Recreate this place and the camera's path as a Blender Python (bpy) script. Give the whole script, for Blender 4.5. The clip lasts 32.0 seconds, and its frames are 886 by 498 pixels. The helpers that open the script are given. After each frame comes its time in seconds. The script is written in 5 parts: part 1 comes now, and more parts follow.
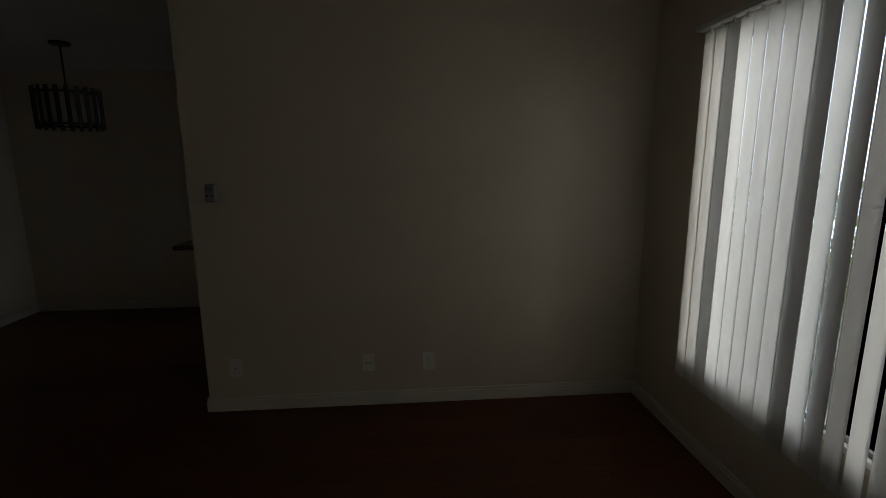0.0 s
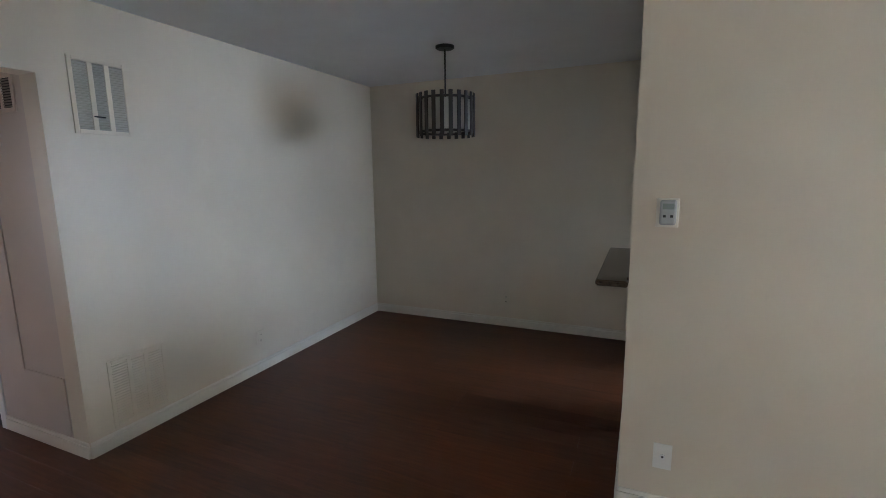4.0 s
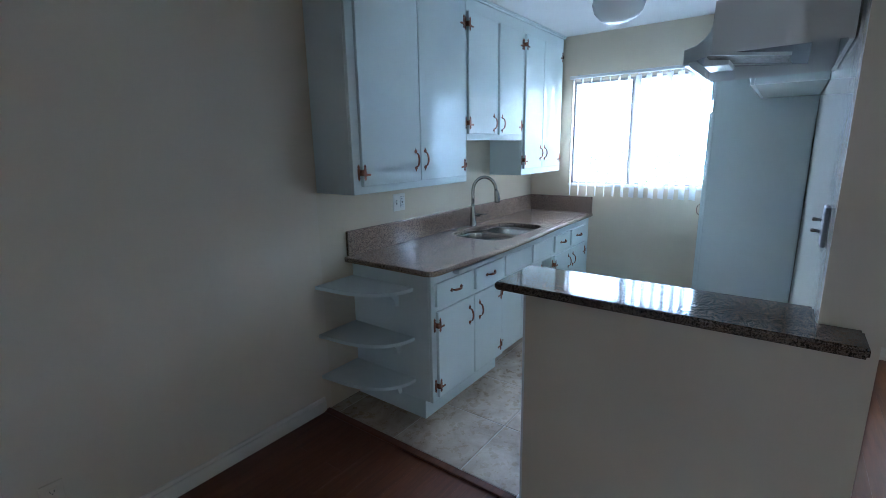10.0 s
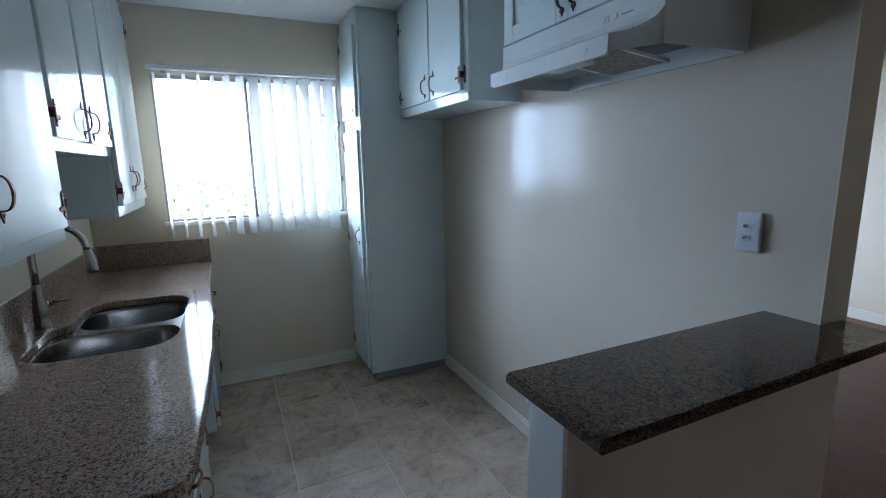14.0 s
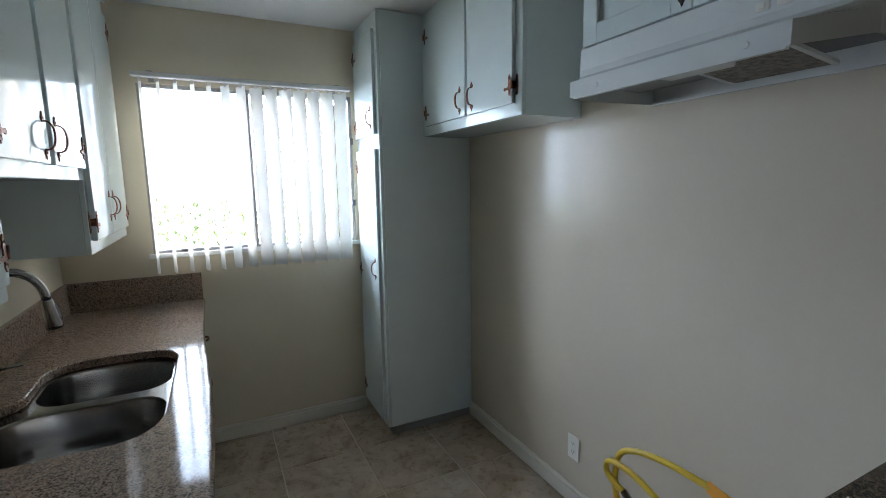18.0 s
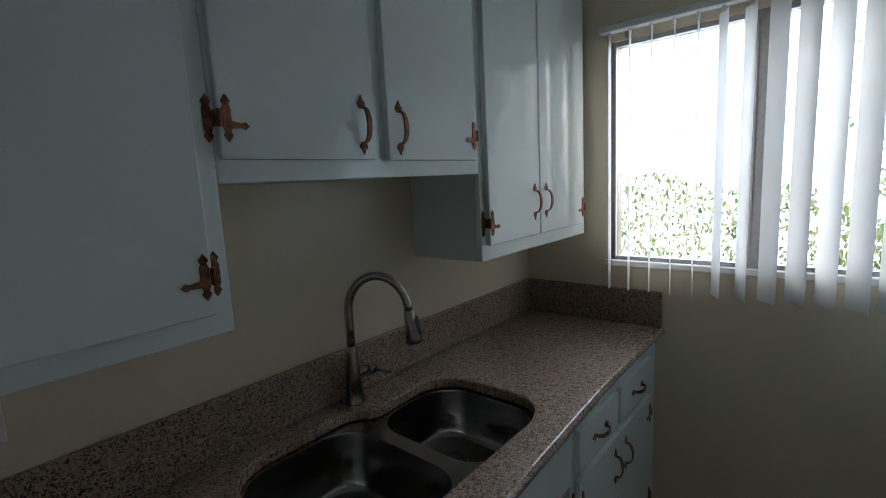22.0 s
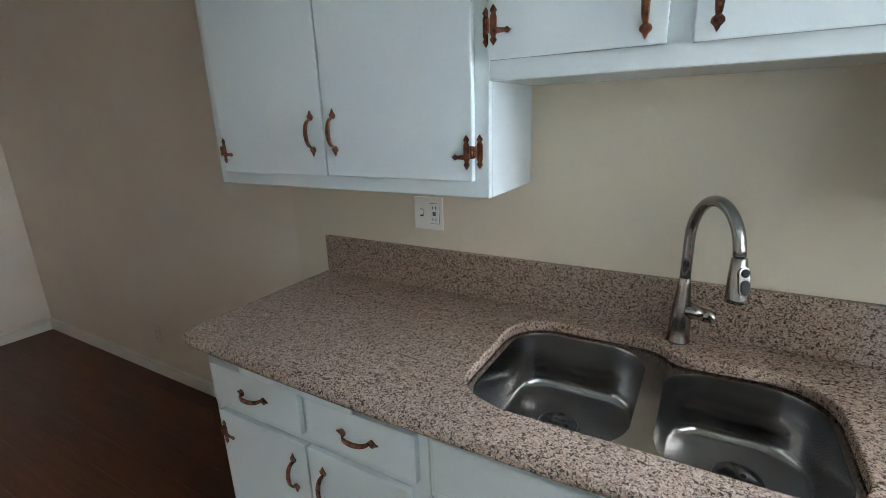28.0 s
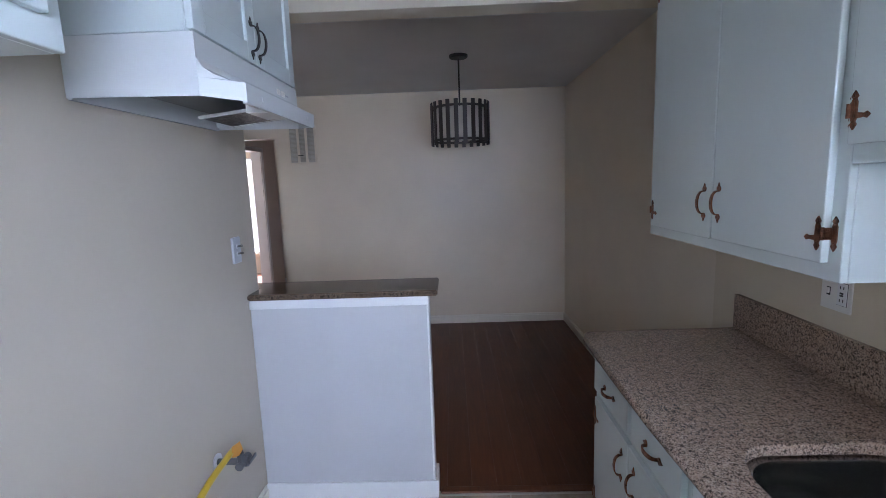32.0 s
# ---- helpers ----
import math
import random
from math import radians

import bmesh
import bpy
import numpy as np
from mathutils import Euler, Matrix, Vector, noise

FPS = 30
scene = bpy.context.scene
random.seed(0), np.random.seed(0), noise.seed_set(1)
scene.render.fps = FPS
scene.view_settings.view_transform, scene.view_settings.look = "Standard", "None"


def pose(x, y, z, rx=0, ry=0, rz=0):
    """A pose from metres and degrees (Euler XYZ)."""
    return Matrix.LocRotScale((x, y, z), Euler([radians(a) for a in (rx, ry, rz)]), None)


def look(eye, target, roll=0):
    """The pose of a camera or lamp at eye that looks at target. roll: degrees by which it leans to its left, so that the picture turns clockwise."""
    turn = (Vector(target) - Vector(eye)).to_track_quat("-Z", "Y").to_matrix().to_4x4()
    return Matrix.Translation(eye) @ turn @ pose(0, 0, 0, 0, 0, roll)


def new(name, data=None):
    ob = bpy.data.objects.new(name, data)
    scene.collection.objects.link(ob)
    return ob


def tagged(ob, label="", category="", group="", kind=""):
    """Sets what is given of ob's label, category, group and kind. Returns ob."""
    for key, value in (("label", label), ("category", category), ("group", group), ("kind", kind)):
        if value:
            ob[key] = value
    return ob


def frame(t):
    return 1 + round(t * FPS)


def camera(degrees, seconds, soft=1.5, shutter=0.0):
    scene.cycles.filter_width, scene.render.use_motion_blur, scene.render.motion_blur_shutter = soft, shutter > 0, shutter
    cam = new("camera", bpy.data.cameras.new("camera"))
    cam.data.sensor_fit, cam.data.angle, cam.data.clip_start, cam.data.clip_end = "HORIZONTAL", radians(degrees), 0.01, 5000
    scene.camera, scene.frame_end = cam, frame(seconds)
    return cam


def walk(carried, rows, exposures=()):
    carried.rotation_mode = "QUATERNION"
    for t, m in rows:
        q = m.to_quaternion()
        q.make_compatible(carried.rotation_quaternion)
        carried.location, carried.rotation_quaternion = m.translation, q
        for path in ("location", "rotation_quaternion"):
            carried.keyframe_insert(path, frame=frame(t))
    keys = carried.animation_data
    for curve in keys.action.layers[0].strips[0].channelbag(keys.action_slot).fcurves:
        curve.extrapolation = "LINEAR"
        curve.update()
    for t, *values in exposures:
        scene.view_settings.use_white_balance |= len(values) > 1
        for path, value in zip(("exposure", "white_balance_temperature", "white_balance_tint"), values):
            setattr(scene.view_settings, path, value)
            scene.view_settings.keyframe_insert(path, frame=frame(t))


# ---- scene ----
PATH = [
    (0, (2.274, -1.525, 1.52), (2.429, 0.436, 1.154), -0.4),
    (0.5, (2.222, -1.495, 1.51), (2.07, 0.466, 1.144), -0.8),
    (1, (2.157, -1.503, 1.502), (1.76, 0.426, 1.155), 0.1),
    (1.5, (2.06, -1.474, 1.511), (1.397, 0.377, 1.147), 0.5),
    (2, (1.985, -1.368, 1.521), (1.12, 0.399, 1.159), 0.1),
    (2.5, (1.862, -1.222, 1.543), (0.86, 0.477, 1.209), 0.5),
    (3, (1.616, -1.107, 1.538), (0.676, 0.627, 1.205), 0.5),
    (3.5, (1.346, -1.002, 1.537), (0.474, 0.767, 1.208), -0.1),
    (4, (1.065, -0.851, 1.526), (0.279, 0.96, 1.204), -0.7),
    (4.5, (0.727, -0.785, 1.48), (0.221, 1.128, 1.191), 0.4),
    (6.5, (-0.149, -0.287, 1.524), (-0.129, 1.681, 1.17), -1.3),
    (7, (-0.273, -0.116, 1.525), (-0.062, 1.838, 1.157), -0.5),
    (7.5, (-0.341, 0.147, 1.521), (0.05, 2.068, 1.122), -1.0),
    (8, (-0.448, 0.402, 1.507), (0.243, 2.23, 1.081), -0.4),
    (8.5, (-0.523, 0.655, 1.509), (0.47, 2.337, 1.074), -0.4),
    (9, (-0.494, 0.944, 1.508), (0.653, 2.529, 1.094), -1.2),
    (9.5, (-0.461, 1.225, 1.498), (0.897, 2.628, 1.068), 0.2),
    (10, (-0.441, 1.465, 1.509), (1.125, 2.631, 1.075), -1.0),
    (10.5, (-0.373, 1.671, 1.489), (1.313, 2.664, 1.077), -1.6),
    (11, (-0.281, 1.889, 1.486), (1.495, 2.696, 1.043), -1.1),
    (11.5, (-0.246, 2.1, 1.482), (1.624, 2.618, 0.996), -2.6),
    (12, (-0.161, 2.27, 1.466), (1.743, 2.623, 0.963), -1.3),
    (12.5, (-0.004, 2.414, 1.48), (1.932, 2.521, 0.99), -1.1),
    (13, (0.129, 2.548, 1.483), (2.063, 2.339, 1.018), -0.0),
    (13.5, (0.248, 2.689, 1.483), (2.108, 2.08, 1.072), -1.0),
    (14, (0.399, 2.73, 1.482), (2.186, 1.907, 1.121), -1.2),
    (14.5, (0.59, 2.727, 1.488), (2.257, 1.677, 1.144), -0.2),
    (15, (0.706, 2.786, 1.497), (2.176, 1.463, 1.206), 0.5),
    (15.5, (0.805, 2.881, 1.519), (2.104, 1.37, 1.35), -0.4),
    (17.5, (0.856, 2.848, 1.535), (2.272, 1.457, 1.296), -0.1),
    (18, (0.858, 2.777, 1.522), (2.633, 1.901, 1.233), -0.9),
    (18.5, (0.86, 2.693, 1.52), (2.792, 2.284, 1.206), -1.9),
    (19, (0.971, 2.624, 1.507), (2.956, 2.533, 1.274), -2.7),
    (19.5, (1.076, 2.555, 1.513), (3.05, 2.694, 1.227), -4.0),
    (20, (1.181, 2.416, 1.522), (3.102, 2.911, 1.273), -5.5),
    (20.5, (1.312, 2.428, 1.519), (3.197, 3.045, 1.261), -5.0),
    (21, (1.531, 2.527, 1.519), (3.383, 3.229, 1.245), -4.8),
    (21.5, (1.675, 2.51, 1.53), (3.434, 3.421, 1.255), -4.7),
    (22, (1.792, 2.362, 1.531), (3.297, 3.647, 1.24), -3.0),
    (22.5, (1.822, 2.242, 1.538), (3.198, 3.654, 1.203), -2.6),
    (23, (1.786, 2.142, 1.515), (3.06, 3.59, 0.986), -1.7),
    (23.5, (1.781, 2.098, 1.493), (2.994, 3.503, 0.747), -2.8),
    (24, (1.81, 2.076, 1.459), (2.929, 3.451, 0.535), -4.2),
    (24.5, (1.816, 2.095, 1.436), (2.889, 3.463, 0.447), -4.8),
    (25, (1.818, 2.113, 1.434), (2.856, 3.516, 0.459), -4.1),
    (25.5, (1.849, 2.158, 1.422), (2.646, 3.752, 0.514), -3.6),
    (27.5, (2.457, 2.117, 1.441), (1.834, 3.868, 0.702), -1.3),
    (28, (2.623, 2.178, 1.471), (1.656, 3.841, 0.922), -1.9),
    (28.5, (2.674, 2.263, 1.497), (1.587, 3.886, 1.065), -2.7),
    (29, (2.707, 2.411, 1.495), (1.488, 3.956, 1.14), -2.5),
    (29.5, (2.854, 2.487, 1.504), (1.31, 3.718, 1.192), -1.4),
    (30, (3.023, 2.492, 1.524), (1.278, 3.415, 1.207), -1.1),
    (30.5, (3.1, 2.426, 1.531), (1.251, 3.13, 1.234), -0.2),
    (31, (3.164, 2.377, 1.531), (1.244, 2.825, 1.196), -0.3),
    (31.5, (3.203, 2.333, 1.535), (1.239, 2.548, 1.227), -0.7),
    (32, (3.211, 2.319, 1.542), (1.233, 2.272, 1.248), -2.0),
]
EXPOSURES = [(0.0, -1.2, 6350, 16), (1.0, 1.05, 7000, 19), (2.0, 1.95, 6300, 19), (3.0, 2.25, 5750, 17), (4.5, 2.5, 5500, 17), (7.0, 2.78, 5400, 18),
             (8.0, 2.8, 5350, 18), (9.0, 2.85, 5000, 16), (10.5, 2.3, 4800, 14), (13.0, 1.75, 4950, 16), (14.0, 1.65, 5250, 16), (15.0, 1.5, 5500, 15),
             (17.7, 1.5, 6050, 16), (20.0, 1.2, 6150, 17), (23.0, 0.3, 6050, 20), (24.0, 0.75, 6100, 24), (25.0, 1.95, 6100, 24), (28.0, 2.7, 6100, 20),
             (29.0, 2.5, 6000, 20), (30.0, 2.3, 5900, 20), (32.0, 2.0, 5700, 27)]
cam = camera(87.8, 32.0, 0.5)

walk(cam, [(t, look(*p)) for t, *p in PATH], EXPOSURES)

# ---- light ----
world = bpy.data.worlds.new("sky")
scene.world = world
world.use_nodes = True
wn = world.node_tree.nodes
sky = wn.new("ShaderNodeTexSky")
sky.sky_type = "NISHITA"
sky.sun_disc = False
sky.sun_elevation = radians(49)
sky.sun_rotation = radians(249)
world.node_tree.links.new(sky.outputs[0], wn["Background"].inputs[0])
wn["Background"].inputs[1].default_value = 0.15

sun_data = bpy.data.lights.new("sun", "SUN")
sun_data.energy = 5.0
sun_data.angle = radians(0.5)
sun_data.color = (1.0, 0.95, 0.86)
sun = new("sun", sun_data)
sun.matrix_world = look((0, 0, 10), (8.0, 3.0, 0.0))



def window_light(name, x, y0, y1, z0, z1, watts, facing, color=(0.80, 0.90, 1.0)):
    """The bright sky outside a window; facing: -1 shines to -x."""
    d = bpy.data.lights.new(name, "AREA")
    d.shape, d.size, d.size_y = "RECTANGLE", y1 - y0, z1 - z0
    d.energy, d.color = watts, color
    ob = new(name, d)
    c = Vector((x, (y0 + y1) / 2, (z0 + z1) / 2))
    ob.matrix_world = Matrix.Translation(c) @ pose(0, 0, 0, 90, 0, 90 if facing < 0 else -90)
    return ob


window_light("bright_sky", 8.2, 1.6, 9.0, 0.25, 6.8, 1430, -1, (0.72, 0.87, 1.0))
window_light("hazy_sky", 8.2, -4.5, 1.6, 0.25, 6.8, 940, -1, (1.0, 0.96, 0.84))
window_light("bedroom_sky", -5.02, -1.74, -0.71, 0.36, 2.04, 6.5, 1, (1.0, 0.95, 0.90))


# ---- materials ----
def mat(name, rough=0.5, metal=0.0, color=(0.5, 0.5, 0.5)):
    m = bpy.data.materials.new(name)
    m.use_nodes = True
    b = m.node_tree.nodes["Principled BSDF"]
    b.inputs["Roughness"].default_value = rough
    b.inputs["Metallic"].default_value = metal
    b.inputs["Base Color"].default_value = (*color, 1)
    return m


def bsdf(m):
    return m.node_tree.nodes["Principled BSDF"]


def node(m, kind, **values):
    n = m.node_tree.nodes.new(kind)
    for k, v in values.items():
        n.inputs[k].default_value = v
    return n


def link(m, a, b):
    m.node_tree.links.new(a, b)


def coords(m, scale=(1, 1, 1), rot=(0, 0, 0)):
    """World-size coordinates."""
    g = node(m, "ShaderNodeNewGeometry")
    mp = node(m, "ShaderNodeMapping")
    mp.inputs["Scale"].default_value = scale
    mp.inputs["Rotation"].default_value = rot
    link(m, g.outputs["Position"], mp.inputs["Vector"])
    return mp.outputs["Vector"]


def noise_tex(m, vec, scale, detail=4.0, rough=0.55, distort=0.0):
    n = node(m, "ShaderNodeTexNoise", Scale=scale, Detail=detail, Roughness=rough, Distortion=distort)
    link(m, vec, n.inputs["Vector"])
    return n.outputs["Fac"]


def ramp(m, fac, stops):
    r = node(m, "ShaderNodeValToRGB")
    e = r.color_ramp.elements
    while len(e) < len(stops):
        e.new(0.5)
    for el, (p, c) in zip(e, stops):
        el.position = p
        el.color = (*c, 1)
    link(m, fac, r.inputs["Fac"])
    return r.outputs["Color"]


def mix(m, fac, a, b, kind="MIX"):
    n = node(m, "ShaderNodeMix")
    n.data_type = "RGBA"
    n.blend_type = kind
    for sock, v in ((n.inputs[0], fac), (n.inputs[6], a), (n.inputs[7], b)):
        if isinstance(v, (int, float)):
            sock.default_value = v
        elif isinstance(v, tuple):
            sock.default_value = (*v, 1)
        else:
            link(m, v, sock)
    return n.outputs[2]


def bump(m, height, strength, distance=0.002):
    n = node(m, "ShaderNodeBump", Strength=strength, Distance=distance)
    link(m, height, n.inputs["Height"])
    link(m, n.outputs["Normal"], bsdf(m).inputs["Normal"])
    return n


def span(m, fac, lo, hi):
    n = node(m, "ShaderNodeMapRange")
    n.inputs["To Min"].default_value = lo
    n.inputs["To Max"].default_value = hi
    link(m, fac, n.inputs["Value"])
    return n.outputs["Result"]


def painted(name, color, rough, ripple=0.25, grain=0.15, stain=0.05):
    m = mat(name, rough)
    v = coords(m)
    big = noise_tex(m, v, 1.3, 3)
    fine = noise_tex(m, v, 140, 2)
    wave = noise_tex(m, v, 9, 3, 0.5)
    dark = tuple(c * (1 - stain * 2) for c in color)
    link(m, ramp(m, big, [(0.3, dark), (0.65, color)]), bsdf(m).inputs["Base Color"])
    link(m, span(m, wave, rough * 0.8, rough * 1.25), bsdf(m).inputs["Roughness"])
    h = mix(m, grain, wave, fine)
    bump(m, h, ripple, 0.004)
    return m




def gloss_wall(name, color, rough, spec):
    """Semi-gloss paint with faint brush and roller marks."""
    m = mat(name, rough)
    big = noise_tex(m, coords(m), 1.3, 3)
    dark = tuple(c * 0.93 for c in color)
    link(m, ramp(m, big, [(0.3, dark), (0.65, color)]), bsdf(m).inputs["Base Color"])
    streak = noise_tex(m, coords(m, (26, 26, 7)), 1.0, 3, 0.55)
    fine = noise_tex(m, coords(m), 120, 2)
    link(m, span(m, streak, rough * 0.85, rough * 1.2), bsdf(m).inputs["Roughness"])
    bump(m, mix(m, 0.10, streak, fine), 0.16, 0.004)
    bsdf(m).inputs["Specular IOR Level"].default_value = spec
    return m


M = {}
M["wall"] = painted("cream_wall_paint", (0.70, 0.615, 0.48), 0.38, 0.16)
M["wall_gloss"] = gloss_wall("cream_gloss_paint", (0.71, 0.625, 0.475), 0.24, 0.35)
# the same cream gloss, darkened: the partition's shade is put into the colour
M["wall_south_gloss_shaded"] = gloss_wall("shaded_cream_gloss_paint", (0.61, 0.54, 0.43), 0.11, 0.22)
M["hall_wall"] = painted("hall_wall_paint", (0.60, 0.52, 0.44), 0.42, 0.15)
M["ceiling"] = painted("ceiling_paint", (0.74, 0.73, 0.70), 0.7, 0.5, 0.7)
M["trim"] = painted("trim_paint", (0.77, 0.73, 0.63), 0.3, 0.12)
M["white"] = painted("white_paint", (0.80, 0.80, 0.78), 0.3, 0.12)
M["cabinet"] = painted("cabinet_paint", (0.71, 0.785, 0.765), 0.085, 0.06, 0.04, 0.03)
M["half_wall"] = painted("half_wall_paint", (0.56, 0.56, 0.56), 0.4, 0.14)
M["plate"] = mat("white_plastic", 0.35, 0, (0.78, 0.76, 0.70))
M["slot"] = mat("dark_slot", 0.6, 0, (0.02, 0.02, 0.02))
M["black"] = mat("black_iron", 0.45, 0.2, (0.012, 0.012, 0.012))


def plank_mat():
    m = mat("red_brown_laminate", 0.34)
    v = coords(m, (1.6, 22, 22))
    g = noise_tex(m, v, 2.2, 6, 0.6, 0.6)
    v2 = coords(m, (9, 160, 160))
    f = noise_tex(m, v2, 1.5, 3)
    c = ramp(m, g, [(0.25, (0.082, 0.026, 0.011)), (0.5, (0.118, 0.038, 0.014)), (0.78, (0.162, 0.053, 0.020))])
    oi = node(m, "ShaderNodeObjectInfo")
    tone = ramp(m, oi.outputs["Random"], [(0.0, (0.87, 0.87, 0.87)), (0.5, (1, 1, 1)), (1.0, (1.14, 1.12, 1.1))])
    c = mix(m, 1.0, c, tone, "MULTIPLY")
    c = mix(m, span(m, f, 0.0, 0.28), c, (0.04, 0.016, 0.010))
    link(m, c, bsdf(m).inputs["Base Color"])
    link(m, span(m, f, 0.33, 0.48), bsdf(m).inputs["Roughness"])
    bump(m, f, 0.12, 0.001)
    bsdf(m).inputs["Specular IOR Level"].default_value = 0.36
    return m


def tile_mat():
    m = mat("beige_floor_tile", 0.3)
    oi = node(m, "ShaderNodeObjectInfo")
    off = node(m, "ShaderNodeVectorMath")
    off.operation = "SCALE"
    off.inputs["Scale"].default_value = 40
    link(m, oi.outputs["Random"], off.inputs[0])
    add = node(m, "ShaderNodeVectorMath")
    link(m, coords(m), add.inputs[0])
    link(m, off.outputs[0], add.inputs[1])
    v = add.outputs[0]
    a = noise_tex(m, v, 4.5, 7, 0.66, 0.6)
    b = noise_tex(m, v, 26, 5, 0.6)
    c = ramp(m, a, [(0.32, (0.24, 0.175, 0.115)), (0.48, (0.41, 0.32, 0.23)), (0.68, (0.56, 0.47, 0.365))])
    c = mix(m, span(m, b, 0, 0.4), c, (0.34, 0.265, 0.20))
    link(m, c, bsdf(m).inputs["Base Color"])
    link(m, span(m, b, 0.18, 0.40), bsdf(m).inputs["Roughness"])
    bump(m, a, 0.18, 0.004)
    return m


def granite_mat(name="speckled_granite", tone=1.0, dark=0.53, hue=(1, 1, 1)):
    m = mat(name, 0.14)
    v = coords(m)
    worm = noise_tex(m, v, 150, 2.0, 0.55, 1.3)
    grain = noise_tex(m, v, 240, 2.0)
    base = ramp(m, grain, [(0.30, (0.36 * tone, 0.27 * tone, 0.215 * tone)), (0.50, (0.56 * tone, 0.45 * tone, 0.38 * tone)), (0.70, (0.74 * tone, 0.65 * tone, 0.58 * tone))])
    patch = noise_tex(m, v, 42, 2.0, 0.5, 0.6)
    base = mix(m, span(m, patch, -0.25, 0.55), base, (0.36 * tone, 0.25 * tone, 0.18 * tone))
    dk = ramp(m, worm, [(dark - 0.02, (0, 0, 0)), (dark + 0.09, (1, 1, 1))])
    c = mix(m, dk, base, (0.050 * tone, 0.042 * tone, 0.036 * tone))
    fleck = noise_tex(m, v, 190, 1.0, 0.5, 0.8)
    c = mix(m, ramp(m, fleck, [(0.64, (0, 0, 0)), (0.68, (1, 1, 1))]), c, (0.14 * tone, 0.10 * tone, 0.08 * tone))
    big = noise_tex(m, v, 3.0, 4)
    c = mix(m, span(m, big, 0.0, 0.16), c, (0.30 * tone, 0.24 * tone, 0.19 * tone))
    c = mix(m, 1.0, c, hue, "MULTIPLY")
    link(m, c, bsdf(m).inputs["Base Color"])
    link(m, span(m, grain, 0.04, 0.12), bsdf(m).inputs["Roughness"])
    return m


def metal_mat(name, color, rough, hammered=0.0, brushed=0.0, dirt=0.3):
    m = mat(name, rough, 1.0, color)
    v = coords(m)
    n = noise_tex(m, v, 60, 4)
    dark = tuple(c * (1 - dirt) * 0.5 for c in color)
    link(m, ramp(m, n, [(0.3, dark), (0.6, color)]), bsdf(m).inputs["Base Color"])
    if hammered:
        vo = node(m, "ShaderNodeTexVoronoi", Scale=260.0)
        link(m, v, vo.inputs["Vector"])
        bump(m, vo.outputs["Distance"], hammered, 0.002)
    if brushed:
        s = noise_tex(m, coords(m, (6, 6, 220)), 2, 2)
        link(m, span(m, s, rough * 0.7, rough * 1.4), bsdf(m).inputs["Roughness"])
        bump(m, s, brushed, 0.0006)
    return m


M["plank"] = plank_mat()
M["tile"] = tile_mat()
M["granite"] = granite_mat("speckled_granite", 0.74, 0.52, (1.0, 0.91, 0.81))
M["granite_dark"] = granite_mat("brown_granite", 0.30, 0.49, (1.0, 0.86, 0.68))
M["grout"] = painted("pale_grout", (0.60, 0.55, 0.47), 0.8, 0.4, 0.8)
# drain metal, mottled and darker than the bowl steel
M["drain"] = metal_mat("dark_drain_steel", (0.15, 0.145, 0.14), 0.3, 0, 0, 0.3)
M["copper"] = metal_mat("aged_copper", (0.28, 0.125, 0.072), 0.40, 0.7, 0, 0.6)
M["steel"] = metal_mat("brushed_steel", (0.36, 0.35, 0.335), 0.19, 0, 0, -0.9)
M["nickel"] = metal_mat("brushed_nickel", (0.36, 0.345, 0.325), 0.17, 0, 0.006, -0.8)
M["alu"] = metal_mat("window_aluminium", (0.42, 0.41, 0.40), 0.4, 0, 0.02, -0.7)
M["hood"] = painted("hood_enamel", (0.76, 0.78, 0.76), 0.22, 0.05)
M["hood_in"] = mat("hood_inner_grey", 0.4, 0.5, (0.16, 0.165, 0.17))
M["mesh_filter"] = metal_mat("grease_filter", (0.22, 0.20, 0.18), 0.5, 0.6)
M["switchplate"] = mat("pale_grey_plastic", 0.3, 0, (0.56, 0.58, 0.60))
M["darkwood"] = painted("dark_stained_wood", (0.028, 0.018, 0.013), 0.5, 0.3)
M["silver"] = mat("silver_plastic", 0.35, 0.3, (0.36, 0.36, 0.36))
M["kick"] = painted("kick_paint", (0.30, 0.30, 0.28), 0.5)
M["shade"] = painted("pale_lamp_fabric", (0.62, 0.58, 0.50), 0.8, 0.1)
# slat colour, greyer and darker than the grille frame
M["vent_slat"] = mat("grey_beige_vent_paint", 0.6, 0, (0.46, 0.43, 0.36))
M["vent_dark"] = mat("dark_vent_paint", 0.6, 0, (0.20, 0.17, 0.14))
M["vent_back"] = mat("vent_shadow", 0.8, 0, (0.34, 0.32, 0.27))
M["hose"] = mat("yellow_hose", 0.35, 0, (0.62, 0.42, 0.03))
M["tag"] = mat("orange_tag", 0.6, 0, (0.75, 0.34, 0.04))
M["screen"] = mat("grey_display", 0.2, 0, (0.25, 0.28, 0.26))
M["greyplate"] = mat("grey_plastic", 0.3, 0, (0.32, 0.33, 0.34))
M["bark"] = painted("tree_bark", (0.16, 0.11, 0.075), 0.85, 0.8, 0.6)
M["asphalt"] = painted("pale_paving", (0.42, 0.40, 0.36), 0.9, 0.5)


def glass_mat():
    m = mat("window_glass", 0.0)
    b = bsdf(m)
    b.inputs["Transmission Weight"].default_value = 1.0
    b.inputs["IOR"].default_value = 1.45
    return m


